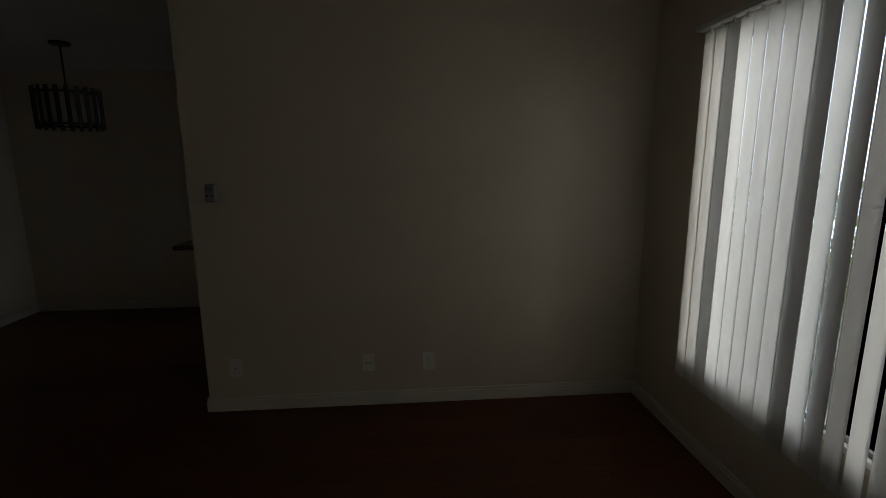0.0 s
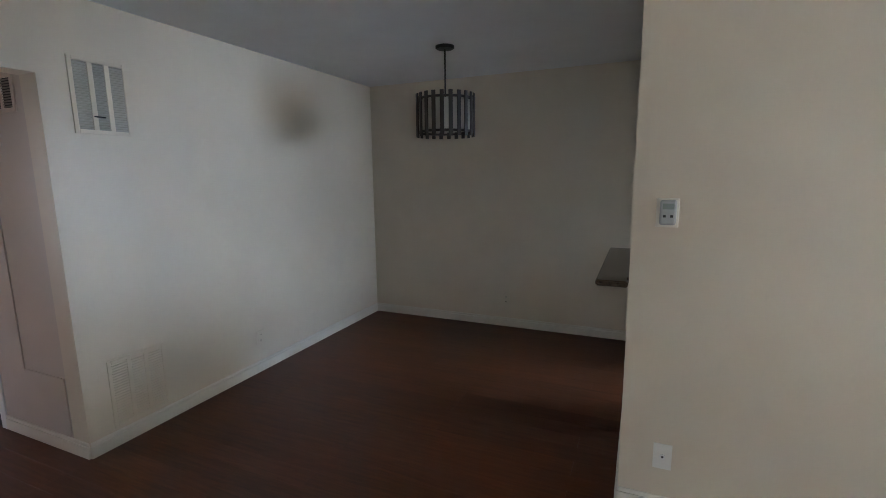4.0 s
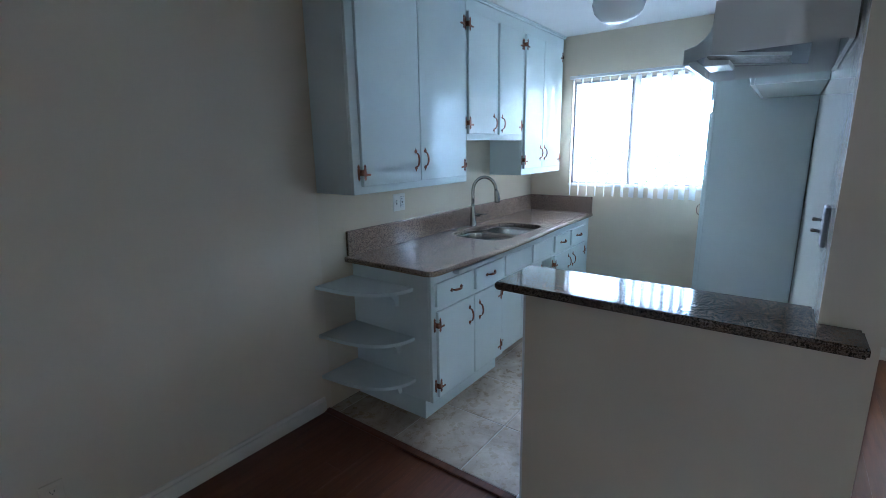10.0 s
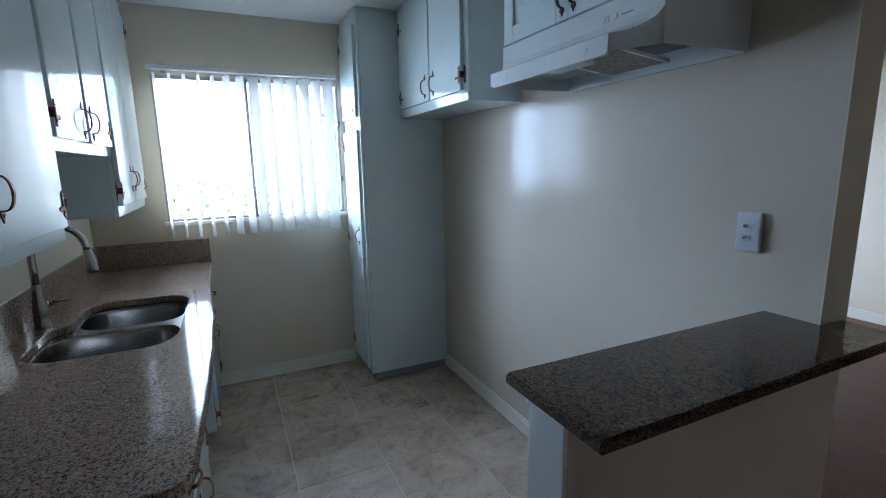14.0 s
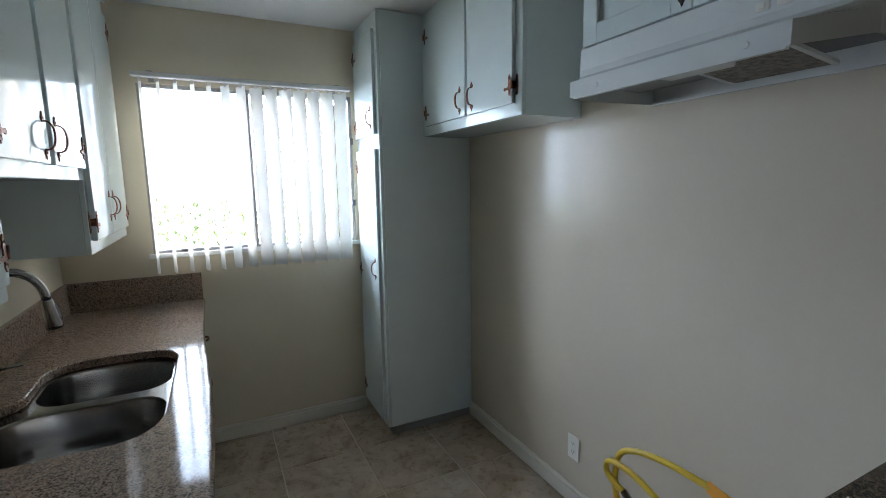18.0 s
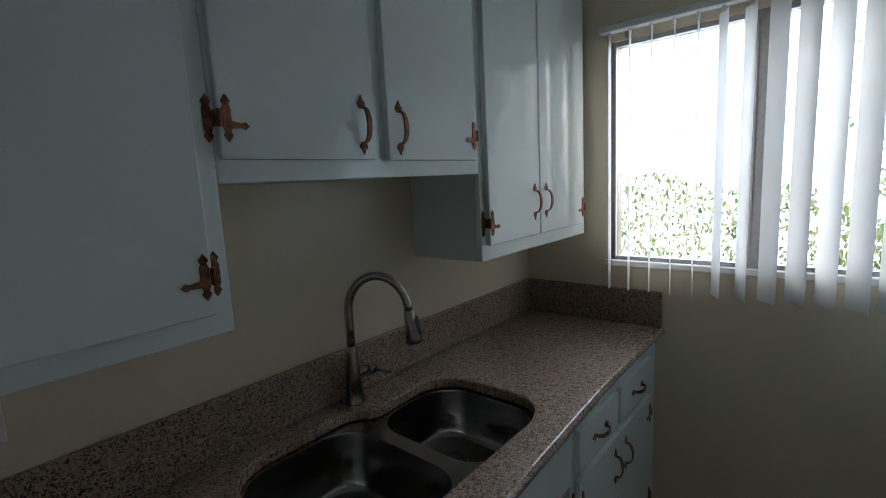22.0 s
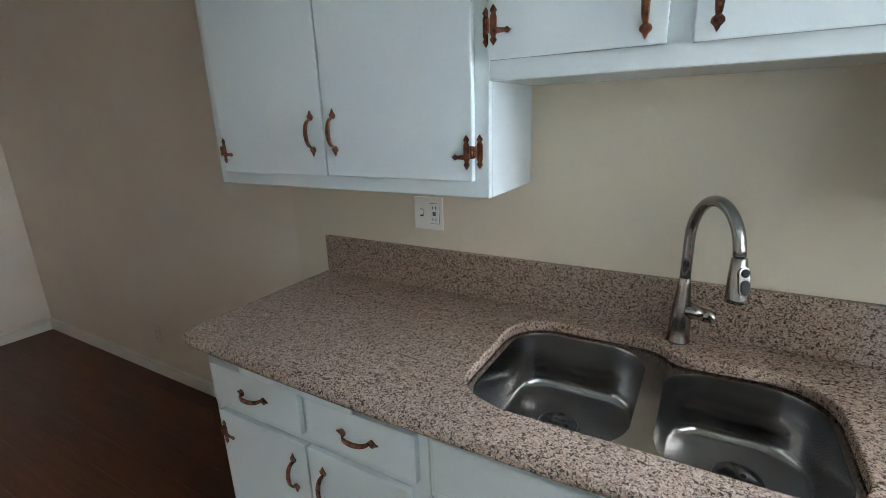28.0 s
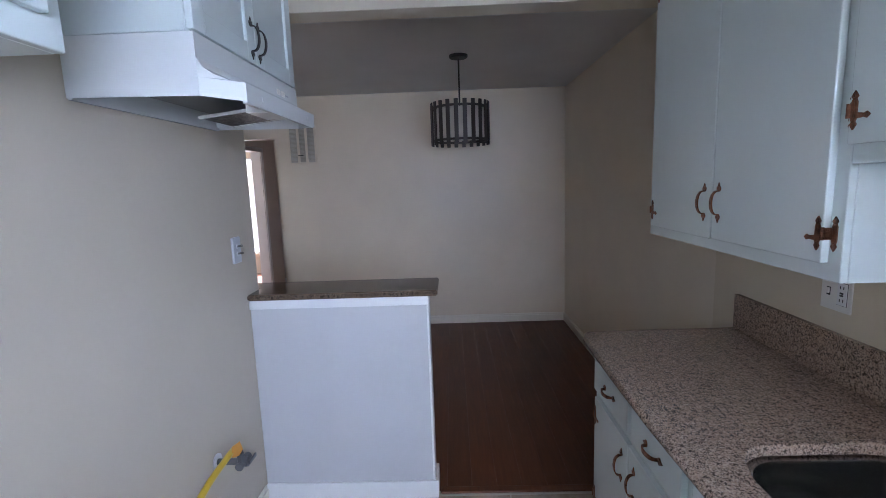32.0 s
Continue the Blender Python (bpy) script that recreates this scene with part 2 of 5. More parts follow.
def blind_mat():
    m = mat("vinyl_blind", 0.4)
    nt = m.node_tree
    b = bsdf(m)
    v = coords(m, (1, 1, 0.4))
    n = noise_tex(m, v, 30, 3)
    link(m, ramp(m, n, [(0.3, (0.77, 0.77, 0.74)), (0.7, (0.79, 0.79, 0.76))]), b.inputs["Base Color"])
    tr = node(m, "ShaderNodeBsdfTranslucent")
    tr.inputs["Color"].default_value = (0.72, 0.77, 0.80, 1)
    ms = node(m, "ShaderNodeMixShader")
    ms.inputs[0].default_value = 0.10
    link(m, b.outputs[0], ms.inputs[1])
    link(m, tr.outputs[0], ms.inputs[2])
    link(m, ms.outputs[0], nt.nodes["Material Output"].inputs["Surface"])
    return m


def leaf_mat():
    m = mat("hedge_leaf", 0.45)
    g = node(m, "ShaderNodeNewGeometry")
    c = ramp(m, g.outputs["Random Per Island"], [(0.0, (0.12, 0.18, 0.06)), (0.35, (0.26, 0.33, 0.13)), (0.7, (0.46, 0.48, 0.24)), (1.0, (0.62, 0.58, 0.36))])
    link(m, c, bsdf(m).inputs["Base Color"])
    tr = node(m, "ShaderNodeBsdfTranslucent")
    link(m, c, tr.inputs["Color"])
    ms = node(m, "ShaderNodeMixShader")
    ms.inputs[0].default_value = 0.5
    link(m, bsdf(m).outputs[0], ms.inputs[1])
    link(m, tr.outputs[0], ms.inputs[2])
    link(m, ms.outputs[0], m.node_tree.nodes["Material Output"].inputs["Surface"])
    return m


M["glass"] = glass_mat()
M["blind"] = blind_mat()
M["leaf"] = leaf_mat()
opal = mat("opal_glass", 0.12, 0, (0.80, 0.80, 0.76))
M["opal"] = opal

# ---- mesh helpers ----
ORIGIN = {}


def thing(name, loc, label="", category="", group="", kind=""):
    """An Empty that carries the parts of one thing."""
    ob = new(name)
    ob.location = loc
    ob.empty_display_size = 0.05
    ORIGIN[ob] = Vector(loc)
    return tagged(ob, label, category, group, kind)


def mesh_of(name, bm, material, smooth=False):
    me = bpy.data.meshes.new(name)
    bmesh.ops.recalc_face_normals(bm, faces=bm.faces)
    bm.to_mesh(me)
    bm.free()
    me.materials.append(material)
    if smooth:
        me.polygons.foreach_set("use_smooth", [True] * len(me.polygons))
    return me


def part(name, bm, material, parent, label="", smooth=False):
    """One mesh, given in world coordinates, under a thing or a part."""
    o = ORIGIN[parent]
    bmesh.ops.translate(bm, verts=bm.verts, vec=-o)
    ob = new(name, mesh_of(name, bm, material, smooth))
    ob.parent = parent
    ORIGIN[ob] = o
    return tagged(ob, label)


def placed(name, me, m, parent, label=""):
    """A shared mesh under a parent, at the world pose m."""
    ob = new(name, me)
    ob.parent = parent
    ob.matrix_basis = Matrix.Translation(-ORIGIN[parent]) @ m
    ORIGIN[ob] = ORIGIN[parent]
    return tagged(ob, label)


def solo(name, bm, material, label="", category="", kind="", smooth=False, group=""):
    ob = new(name, mesh_of(name, bm, material, smooth))
    ORIGIN[ob] = Vector((0, 0, 0))
    return tagged(ob, label, category, group, kind)


def box(x0, y0, z0, x1, y1, z1, bevel=0.0, bm=None, seg=2):
    b = bmesh.new()
    r = bmesh.ops.create_cube(b, size=1)
    bmesh.ops.scale(b, vec=(abs(x1 - x0), abs(y1 - y0), abs(z1 - z0)), verts=b.verts)
    bmesh.ops.translate(b, vec=((x0 + x1) / 2, (y0 + y1) / 2, (z0 + z1) / 2), verts=b.verts)
    if bevel:
        bmesh.ops.bevel(b, geom=b.edges[:], offset=bevel, segments=seg, affect="EDGES", profile=0.5)
    if bm is None:
        return b
    tmp = bpy.data.meshes.new("tmp")
    b.to_mesh(tmp)
    b.free()
    bm.from_mesh(tmp)
    bpy.data.meshes.remove(tmp)
    return bm


def join(bm, other, m=None):
    if m is not None:
        bmesh.ops.transform(other, matrix=m, verts=other.verts)
    tmp = bpy.data.meshes.new("tmp")
    other.to_mesh(tmp)
    other.free()
    bm.from_mesh(tmp)
    bpy.data.meshes.remove(tmp)
    return bm


def cyl(p, q, r0, r1=None, seg=20, bm=None, caps=True):
    """A round bar from p to q."""
    p, q = Vector(p), Vector(q)
    b = bmesh.new()
    bmesh.ops.create_cone(b, cap_ends=caps, segments=seg, radius1=r0, radius2=r0 if r1 is None else r1, depth=(q - p).length)
    m = Matrix.Translation((p + q) / 2) @ (q - p).to_track_quat("Z", "Y").to_matrix().to_4x4()
    bmesh.ops.transform(b, matrix=m, verts=b.verts)
    return b if bm is None else join(bm, b)


def extrude_poly(pts, depth, axis="z"):
    """A flat outline, given as (u, v), made thick along an axis (from 0 to depth)."""
    b = bmesh.new()
    put3 = {"z": lambda u, v: (u, v, 0), "x": lambda u, v: (0, u, v), "y": lambda u, v: (u, 0, v)}[axis]
    vs = [b.verts.new(put3(u, v)) for u, v in pts]
    f = b.faces.new(vs)
    r = bmesh.ops.extrude_face_region(b, geom=[f])
    d = {"z": (0, 0, depth), "x": (depth, 0, 0), "y": (0, depth, 0)}[axis]
    bmesh.ops.translate(b, vec=d, verts=[v for v in r["geom"] if isinstance(v, bmesh.types.BMVert)])
    return b


def sweep(points, radius, seg=12, bm=None, radii=None):
    """A round tube along points."""
    b = bmesh.new() if bm is None else bm
    pts = [Vector(p) for p in points]
    rings = []
    up = Vector((0.123, 0.31, 0.94))
    for i, p in enumerate(pts):
        d = (pts[min(i + 1, len(pts) - 1)] - pts[max(i - 1, 0)]).normalized()
        u = d.cross(up).normalized() if i == 0 else (u - d * u.dot(d)).normalized()
        w = d.cross(u)
        r = radii[i] if radii else radius
        rings.append([b.verts.new(p + (u * math.cos(a) + w * math.sin(a)) * r) for a in [2 * math.pi * k / seg for k in range(seg)]])
    for r0, r1 in zip(rings, rings[1:]):
        for k in range(seg):
            b.faces.new((r0[k], r0[(k + 1) % seg], r1[(k + 1) % seg], r1[k]))
    b.faces.new(rings[0][::-1])
    b.faces.new(rings[-1])
    return b


def lathe(profile, centre, seg=32):
    """A shape turned about a vertical line: profile of (radius, z)."""
    b = bmesh.new()
    rings = [[b.verts.new((centre[0] + r * math.cos(2 * math.pi * k / seg), centre[1] + r * math.sin(2 * math.pi * k / seg), z)) for k in range(seg)] for r, z in profile]
    for r0, r1 in zip(rings, rings[1:]):
        for k in range(seg):
            b.faces.new((r0[k], r0[(k + 1) % seg], r1[(k + 1) % seg], r1[k]))
    b.faces.new(rings[0])
    b.faces.new(rings[-1])
    return b


def rounded(corners, seg=6):
    """An outline with rounded corners from (x, y, radius)."""
    out = []
    n = len(corners)
    for i in range(n):
        x, y, r = corners[i]
        p = Vector((x, y))
        a = Vector(corners[i - 1][:2]) - p
        c = Vector(corners[(i + 1) % n][:2]) - p
        ang = a.angle(c)
        d = min(r / math.tan(ang / 2), a.length * 0.49, c.length * 0.49)
        if r <= 0:
            out.append((x, y))
            continue
        p0, p1 = p + a.normalized() * d, p + c.normalized() * d
        for k in range(seg + 1):
            t = k / seg
            q = p0 * (1 - t) ** 2 + p * 2 * t * (1 - t) * 0.72 + (p0 + p1) * t * (1 - t) * 0.28 + p1 * t * t
            out.append((q.x, q.y))
    return out


# ---- plan ----
XW, YN, XE, CEIL = -1.64, 3.495, 3.76, 2.44   # west wall, north wall, east wall, ceiling
YL, YK, XP = 1.232, 1.358, 1.028              # partition: living face, kitchen face, free end
YS = -2.42                                    # living room's south wall
T = 0.14
HX, HY0, HY1 = -3.95, -0.39, 0.50             # hall: end wall, south and north faces
WY0, WY1, WZ0, WZ1 = 1.968, 3.090, 1.156, 2.05  # kitchen window
LY0, LY1, LZ0, LZ1 = -1.75, 0.645, 0.56, 2.09  # living room window


def wall(name, x0, y0, x1, y1, z0=0.0, z1=CEIL, material=None, holes=(), label="", along="x"):
    """A wall with openings: holes of (from, to, bottom, top) along it."""
    bm = bmesh.new()
    lo, hi = (x0, x1) if along == "x" else (y0, y1)
    cuts = sorted(holes)
    pos = lo
    spans = []
    for a, b, c, d in cuts:
        spans.append((pos, a, z0, z1))
        if c > z0:
            spans.append((a, b, z0, c))
        if d < z1:
            spans.append((a, b, d, z1))
        pos = b
    spans.append((pos, hi, z0, z1))
    for a, b, c, d in spans:
        if b - a < 1e-4:
            continue
        if along == "x":
            box(a, y0, c, b, y1, d, bm=bm)
        else:
            box(x0, a, c, x1, b, d, bm=bm)
    bmesh.ops.remove_doubles(bm, verts=bm.verts, dist=1e-5)
    return solo(name, bm, material or M["wall"], label, "wall", "structure")


wall("wall_north", XW - T, YN, XP + 0.12, YN + T, material=M["wall"], label="cream painted dining wall, plain and smooth")
wall("wall_north_kitchen", XP + 0.12, YN, XE + T, YN + T, material=M["wall_gloss"], label="cream gloss painted kitchen wall behind the sink")
wall("wall_east_kitchen", XE, YK - 0.08, XE + T, YN, material=M["wall_gloss"], holes=[(WY0, WY1, WZ0, WZ1)], label="cream gloss kitchen wall with a sliding window", along="y")
wall("wall_east_living", XE, YS, XE + T, YK - 0.08, material=M["wall"], holes=[(LY0, LY1, LZ0, LZ1)], label="cream living room wall with a wide window", along="y")
wall("wall_partition_living", XP, YL, XE, (YL + YK) / 2, material=M["wall"], label="cream painted partition wall facing the living room")
wall("wall_partition_end", XP, (YL + YK) / 2, XP + 0.004, YK, material=M["wall"], label="cream painted free end of the partition")
wall("wall_partition_kitchen", XP + 0.004, (YL + YK) / 2, XE, YK, material=M["wall_south_gloss_shaded"], label="cream gloss partition wall facing the kitchen, shade put into its paint colour")
wall("wall_west", XW - T, YS, XW, YN, holes=[(HY0, HY1, 0.0, 2.03)], along="y", label="cream painted wall with a hall opening")
wall("wall_south", XW - T, YS - T, XE + T, YS, label="cream painted living room wall")
# the hall and the room off it
wall("wall_hall_north", HX, HY1, XW - T, HY1 + T, material=M["hall_wall"], holes=[(-3.62, -2.52, 0.0, 1.98)], label="beige hall wall with a closet doorway")
wall("wall_hall_south", HX, HY0 - T, XW - T, HY0, material=M["hall_wall"], holes=[(-3.42, -2.45, 0.0, 2.03)], label="beige hall wall with an open doorway")
wall("wall_hall_end", HX - T, HY0 - T, HX, HY1 + T, material=M["hall_wall"], label="beige wall closing the hall", along="y")
wall("wall_closet_back", HX, HY1 + 0.75, XW - T, HY1 + 0.85, material=M["hall_wall"], label="plain closet back wall")
# unseen end of the closet, added to block outside light under the door
wall("wall_closet_end", HX - T, HY1 + T, HX, HY1 + 0.85, material=M["hall_wall"], label="unseen closet end wall, added to keep daylight out", along="y")
wall("wall_bedroom_west", -4.9 - T, -3.35, -4.9, HY0 - T, material=M["wall"], holes=[(-1.75, -0.70, 0.35, 2.05)], label="pale bedroom wall with a bright window", along="y")
wall("wall_bedroom_north", -4.9, HY0 - T, HX - T, HY0, material=M["wall"], label="pale bedroom wall")
wall("wall_bedroom_south", -4.9, -3.35 - T, XW - T, -3.35, material=M["wall"], label="pale bedroom wall")
solo("ceiling", box(-5.04, YS - T, CEIL, XE + T, YN + T, CEIL + 0.12), M["ceiling"], "off-white painted plaster ceiling", "ceiling", "structure")
solo("ceiling_beam", box(XP, YK, 2.262, XP + 0.125, YN, CEIL, 0.003), M["wall"], "cream painted beam across the kitchen opening", "beam", "structure")
solo("subfloor", box(-5.04, YS - T, -0.14, XE + T, YN + T, -0.012), M["darkwood"], "dark floor base under the planks", "floor", "structure")


# ---- trim ----
# boards whose wall lies on their low side
FACING_UP = {"baseboard_west", "baseboard_west_south", "baseboard_hall_south", "baseboard_south", "baseboard_kitchen_south", "baseboard_hall_end"}


def baseboard(name, x0, y0, x1, y1, height=0.095, thick=0.014, material=None):
    x0, x1, y0, y1 = min(x0, x1), max(x0, x1), min(y0, y1), max(y0, y1)
    bm = bmesh.new()
    along_x = x1 - x0 > y1 - y0
    box(x0, y0, 0.004, x1, y1, height - 0.022, 0.002, bm)
    inset = 0.004
    if along_x:
        flip = name in FACING_UP
        box(x0, y0 + (0 if flip else inset), height - 0.022, x1, y1 - (inset if flip else 0), height, 0.005, bm)
    else:
        flip = name in FACING_UP
        box(x0 + (0 if flip else inset), y0, height - 0.022, x1 - (inset if flip else 0), y1, height, 0.005, bm)
    return solo(name, bm, material or M["trim"], "cream painted wooden baseboard along the wall", "baseboard", "structure")


B = 0.014
baseboard("baseboard_north", XW, YN - B, 1.10, YN)
baseboard("baseboard_west", XW, HY1 + 0.0, XW + B, YN - B)
baseboard("baseboard_west_south", XW, YS, XW + B, HY0)
baseboard("baseboard_hall_north", -2.46, HY1 - B, XW, HY1)
baseboard("baseboard_hall_south", -2.39, HY0, XW, HY0 + B)
baseboard("baseboard_living", XP, YL - B, XE, YL)
baseboard("baseboard_partition_end", XP - B, YL - B, XP, YK)
baseboard("baseboard_south", XW + B, YS, XE, YS + B)
baseboard("baseboard_east_living", XE - B, YS + B, XE, YL - B)
baseboard("baseboard_kitchen_south", 1.16, YK, 3.36, YK + B)
baseboard("baseboard_kitchen_east", XE - B, 1.945, XE, 2.90)
baseboard("baseboard_hall_end", HX, HY0, HX + B, HY1, material=M["white"])

# door casing in the hall
for nm, x0, x1, y0, y1, top in (("closet", -3.62, -2.52, HY1 - 0.012, HY1, 1.98), ("bedroom", -3.42, -2.45, HY0, HY0 + 0.014, 2.03)):
    bm = bmesh.new()
    box(x0 - 0.06, y0, 0, x0, y1, top + 0.06, 0.003, bm)
    box(x1, y0, 0, x1 + 0.06, y1, top + 0.06, 0.003, bm)
    box(x0 + 0.001, y0, top, x1 - 0.001, y1, top + 0.06, 0.003, bm)
    solo("trim_" + nm, bm, M["white"], "white painted wooden door casing", "door casing", "structure")
bm = bmesh.new()
box(-3.42, HY0 - T, 0, -3.405, HY0, 2.03, 0.002, bm)
box(-2.465, HY0 - T, 0, -2.45, HY0, 2.03, 0.002, bm)
solo("door_jamb", bm, M["white"], "white painted door jamb", "door jamb", "structure")
door = thing("sliding_closet_door", (-3.07, HY1 + 0.05, 0), "flat white sliding closet door in the hall", "door")
part("panel", box(-3.61, HY1 + 0.03, 0.012, -3.06, HY1 + 0.06, 1.975, 0.003), M["white"], door)
part("panel", box(-3.08, HY1 + 0.065, 0.012, -2.53, HY1 + 0.095, 1.975, 0.003), M["white"], door)
part("floor_guide", box(-3.10, HY1 + 0.02, 0, -3.06, HY1 + 0.062, 0.03, 0.003), M["greyplate"], door)

# ---- pony wall and its granite top ----
pony = thing("pony_wall", (1.08, 1.8, 0), "low cream half wall between kitchen and dining area", "half wall", kind="structure")
part("core", box(XP, YK, 0, 1.134, 2.184, 1.0215), M["wall"], pony)
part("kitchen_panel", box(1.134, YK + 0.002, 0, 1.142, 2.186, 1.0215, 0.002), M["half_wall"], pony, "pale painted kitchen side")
part("ledge_trim", box(1.142, YK + 0.002, 0.978, 1.154, 2.196, 1.0215, 0.003), M["white"], pony)
part("end_trim", box(XP + 0.0005, 2.184, 0, 1.144, 2.195, 1.0215, 0.003), M["white"], pony)
part("base_trim", box(XP - 0.014, YK, 0, XP, 2.209, 0.095, 0.002), M["trim"], pony)
part("base_trim", box(1.142, YK + 0.002, 0, 1.154, 2.209, 0.09, 0.004), M["white"], pony)
part("base_trim", box(XP + 0.0005, 2.195, 0, 1.1419, 2.209, 0.10, 0.004), M["trim"], pony)
top = extrude_poly([(0.888, 1.268), (XP - 0.003, 1.268), (XP - 0.003, YK + 0.003), (1.170, YK + 0.003), (1.170, 2.238), (0.888, 2.238)], 0.028)
bmesh.ops.translate(top, verts=top.verts, vec=(0, 0, 1.0225))
bmesh.ops.bevel(top, geom=top.edges[:], offset=0.006, segments=3, affect="EDGES")
solo("peninsula_counter", top, M["granite_dark"], "polished brown speckled granite bar top on the half wall", "countertop")

# ---- hardware ----
COPPER_LABEL = "aged hammered copper"


def spade(length, width):
    """The outline of a spear-headed plate, tip at the top."""
    return [(0, length), (width * 0.14, length * 0.82), (width * 0.2, length * 0.68), (width * 0.5, length * 0.42), (width * 0.46, length * 0.2), (width * 0.2, 0.0),
            (-width * 0.2, 0.0), (-width * 0.46, length * 0.2), (-width * 0.5, length * 0.42), (-width * 0.2, length * 0.68), (-width * 0.14, length * 0.82)]


def handle_mesh(name, material, arch=0.027):
    """A pull: upright along z, its bow stands out along -y."""
    bm = bmesh.new()
    for s in (1, -1):
        e = extrude_poly([(u, 0.042 + v) for u, v in spade(0.034, 0.026)], -0.0035, "y")
        bmesh.ops.bevel(e, geom=[d for d in e.edges if all(v.co.y < -0.003 for v in d.verts)], offset=0.0012, segments=1, affect="EDGES")
        join(bm, e, Matrix.Diagonal((1, 1, s, 1)))
        cyl((0, -0.003, s * 0.055), (0, -0.0055, s * 0.055), 0.004, 0.003, 10, bm)
    n = 14
    rows = []
    for i in range(n + 1):
        a = math.pi * i / n
        y = -0.003 - arch * math.sin(a) ** 0.75 if 0 < i < n else -0.003
        z = 0.045 * math.cos(a)
        w = 0.0055 + 0.0035 * math.sin(a)
        ny, nz = -math.sin(a), math.cos(a)
        t = 0.0022
        rows.append([bm.verts.new((x, y + ny * q, z + nz * q)) for x, q in ((-w, -t), (w, -t), (w * 0.7, t), (-w * 0.7, t))])
    for r0, r1 in zip(rows, rows[1:]):
        for k in range(4):
            bm.faces.new((r0[k], r0[(k + 1) % 4], r1[(k + 1) % 4], r1[k]))
    bm.faces.new(rows[0])
    bm.faces.new(rows[-1])
    bmesh.ops.scale(bm, vec=(0.88, 0.88, 0.86), verts=bm.verts)
    return mesh_of(name, bm, material)


def spear_bar(length, width):
    h = length / 2
    return [(0, h), (width * 0.3, h - 0.006), (width * 0.55, h - 0.012), (width * 0.3, h - 0.017), (width * 0.5, h - 0.024),
            (width * 0.5, -h + 0.024), (width * 0.3, -h + 0.017), (width * 0.55, -h + 0.012), (width * 0.3, -h + 0.006), (0, -h),
            (-width * 0.3, -h + 0.006), (-width * 0.55, -h + 0.012), (-width * 0.3, -h + 0.017), (-width * 0.5, -h + 0.024),
            (-width * 0.5, h - 0.024), (-width * 0.3, h - 0.017), (-width * 0.55, h - 0.012), (-width * 0.3, h - 0.006)]


def hinge_mesh(hand):
    """A copper H-hinge: a leaf on the frame, a leaf with an arm on the door (towards hand), 19 mm proud."""
    bm = bmesh.new()
    e = extrude_poly([(u - 0.012, v) for u, v in spear_bar(0.082, 0.015)], -0.003, "y")
    join(bm, e)
    e = extrude_poly([(u + 0.014, v) for u, v in spear_bar(0.082, 0.015)], -0.003, "y")
    bmesh.ops.translate(e, verts=e.verts, vec=(0, -0.019, 0))
    join(bm, e)
    arm = [(0.018, -0.004), (0.018, -0.018), (0.040, -0.016), (0.046, -0.019), (0.054, -0.012), (0.046, -0.005), (0.040, -0.008)]
    e = extrude_poly(arm, -0.003, "y")
    bmesh.ops.translate(e, verts=e.verts, vec=(0, -0.019, 0))
    join(bm, e)
    box(-0.006, -0.0215, -0.014, -0.001, -0.001, 0.014, bm=bm)
    cyl((0.0005, -0.021, -0.015), (0.0005, -0.021, 0.015), 0.0045, None, 10, bm)
    for x, y in ((-0.012, -0.003), (0.014, -0.022)):
        for z in (-0.024, 0.024):
            cyl((x, y, z), (x, y - 0.002, z), 0.003, 0.002, 8, bm)
    if hand < 0:
        bmesh.ops.scale(bm, vec=(-1, 1, 1), verts=bm.verts)
    return mesh_of("hinge", bm, M["copper"])


PULL = handle_mesh("handle", M["copper"])
PULL_BLACK = handle_mesh("handle", M["black"], 0.026)
HINGE = {1: hinge_mesh(1), -1: hinge_mesh(-1)}
FACE = {"s": 0, "n": 180}          # which way a front looks


def slab_door(cab, x0, x1, z0, z1, y, face="s", hinges="l", pull=None, zs=None, thick=0.019, style="flat", black=False, lip=0.003):
    """A door whose back lies on y and that looks along face. hinges: l or r as x grows; pull: (x, z) of the handle."""
    s = -1 if face == "s" else 1
    bm = box(x0, y, z0, x1, y + s * thick, z1, lip, seg=2)
    door = part("door", bm, M["cabinet"], cab)
    turn = pose(0, 0, 0, 0, 0, FACE[face])
    if pull:
        placed("handle", PULL_BLACK if black else PULL, Matrix.Translation((pull[0], y + s * thick, pull[1])) @ turn, door, "black iron handle" if black else COPPER_LABEL + " handle")
    if hinges:
        hx = x0 if hinges == "l" else x1
        hand = (1 if hinges == "l" else -1) * (1 if face == "s" else -1)
        for z in zs or (z0 + 0.070, z1 - 0.075):
            placed("hinge", HINGE[hand], Matrix.Translation((hx, y, z)) @ turn, door, COPPER_LABEL + " hinge")
    return door


def drawer(cab, x0, x1, z0, z1, y, pull=True):
    d = part("drawer", box(x0, y - 0.019, z0, x1, y, z1, 0.0022), M["cabinet"], cab)
    if pull:
        placed("handle", PULL, Matrix.Translation(((x0 + x1) / 2, y - 0.019, (z0 + z1) / 2)) @ pose(0, 0, 0, 0, 90, 0), d, COPPER_LABEL + " handle")
    return d


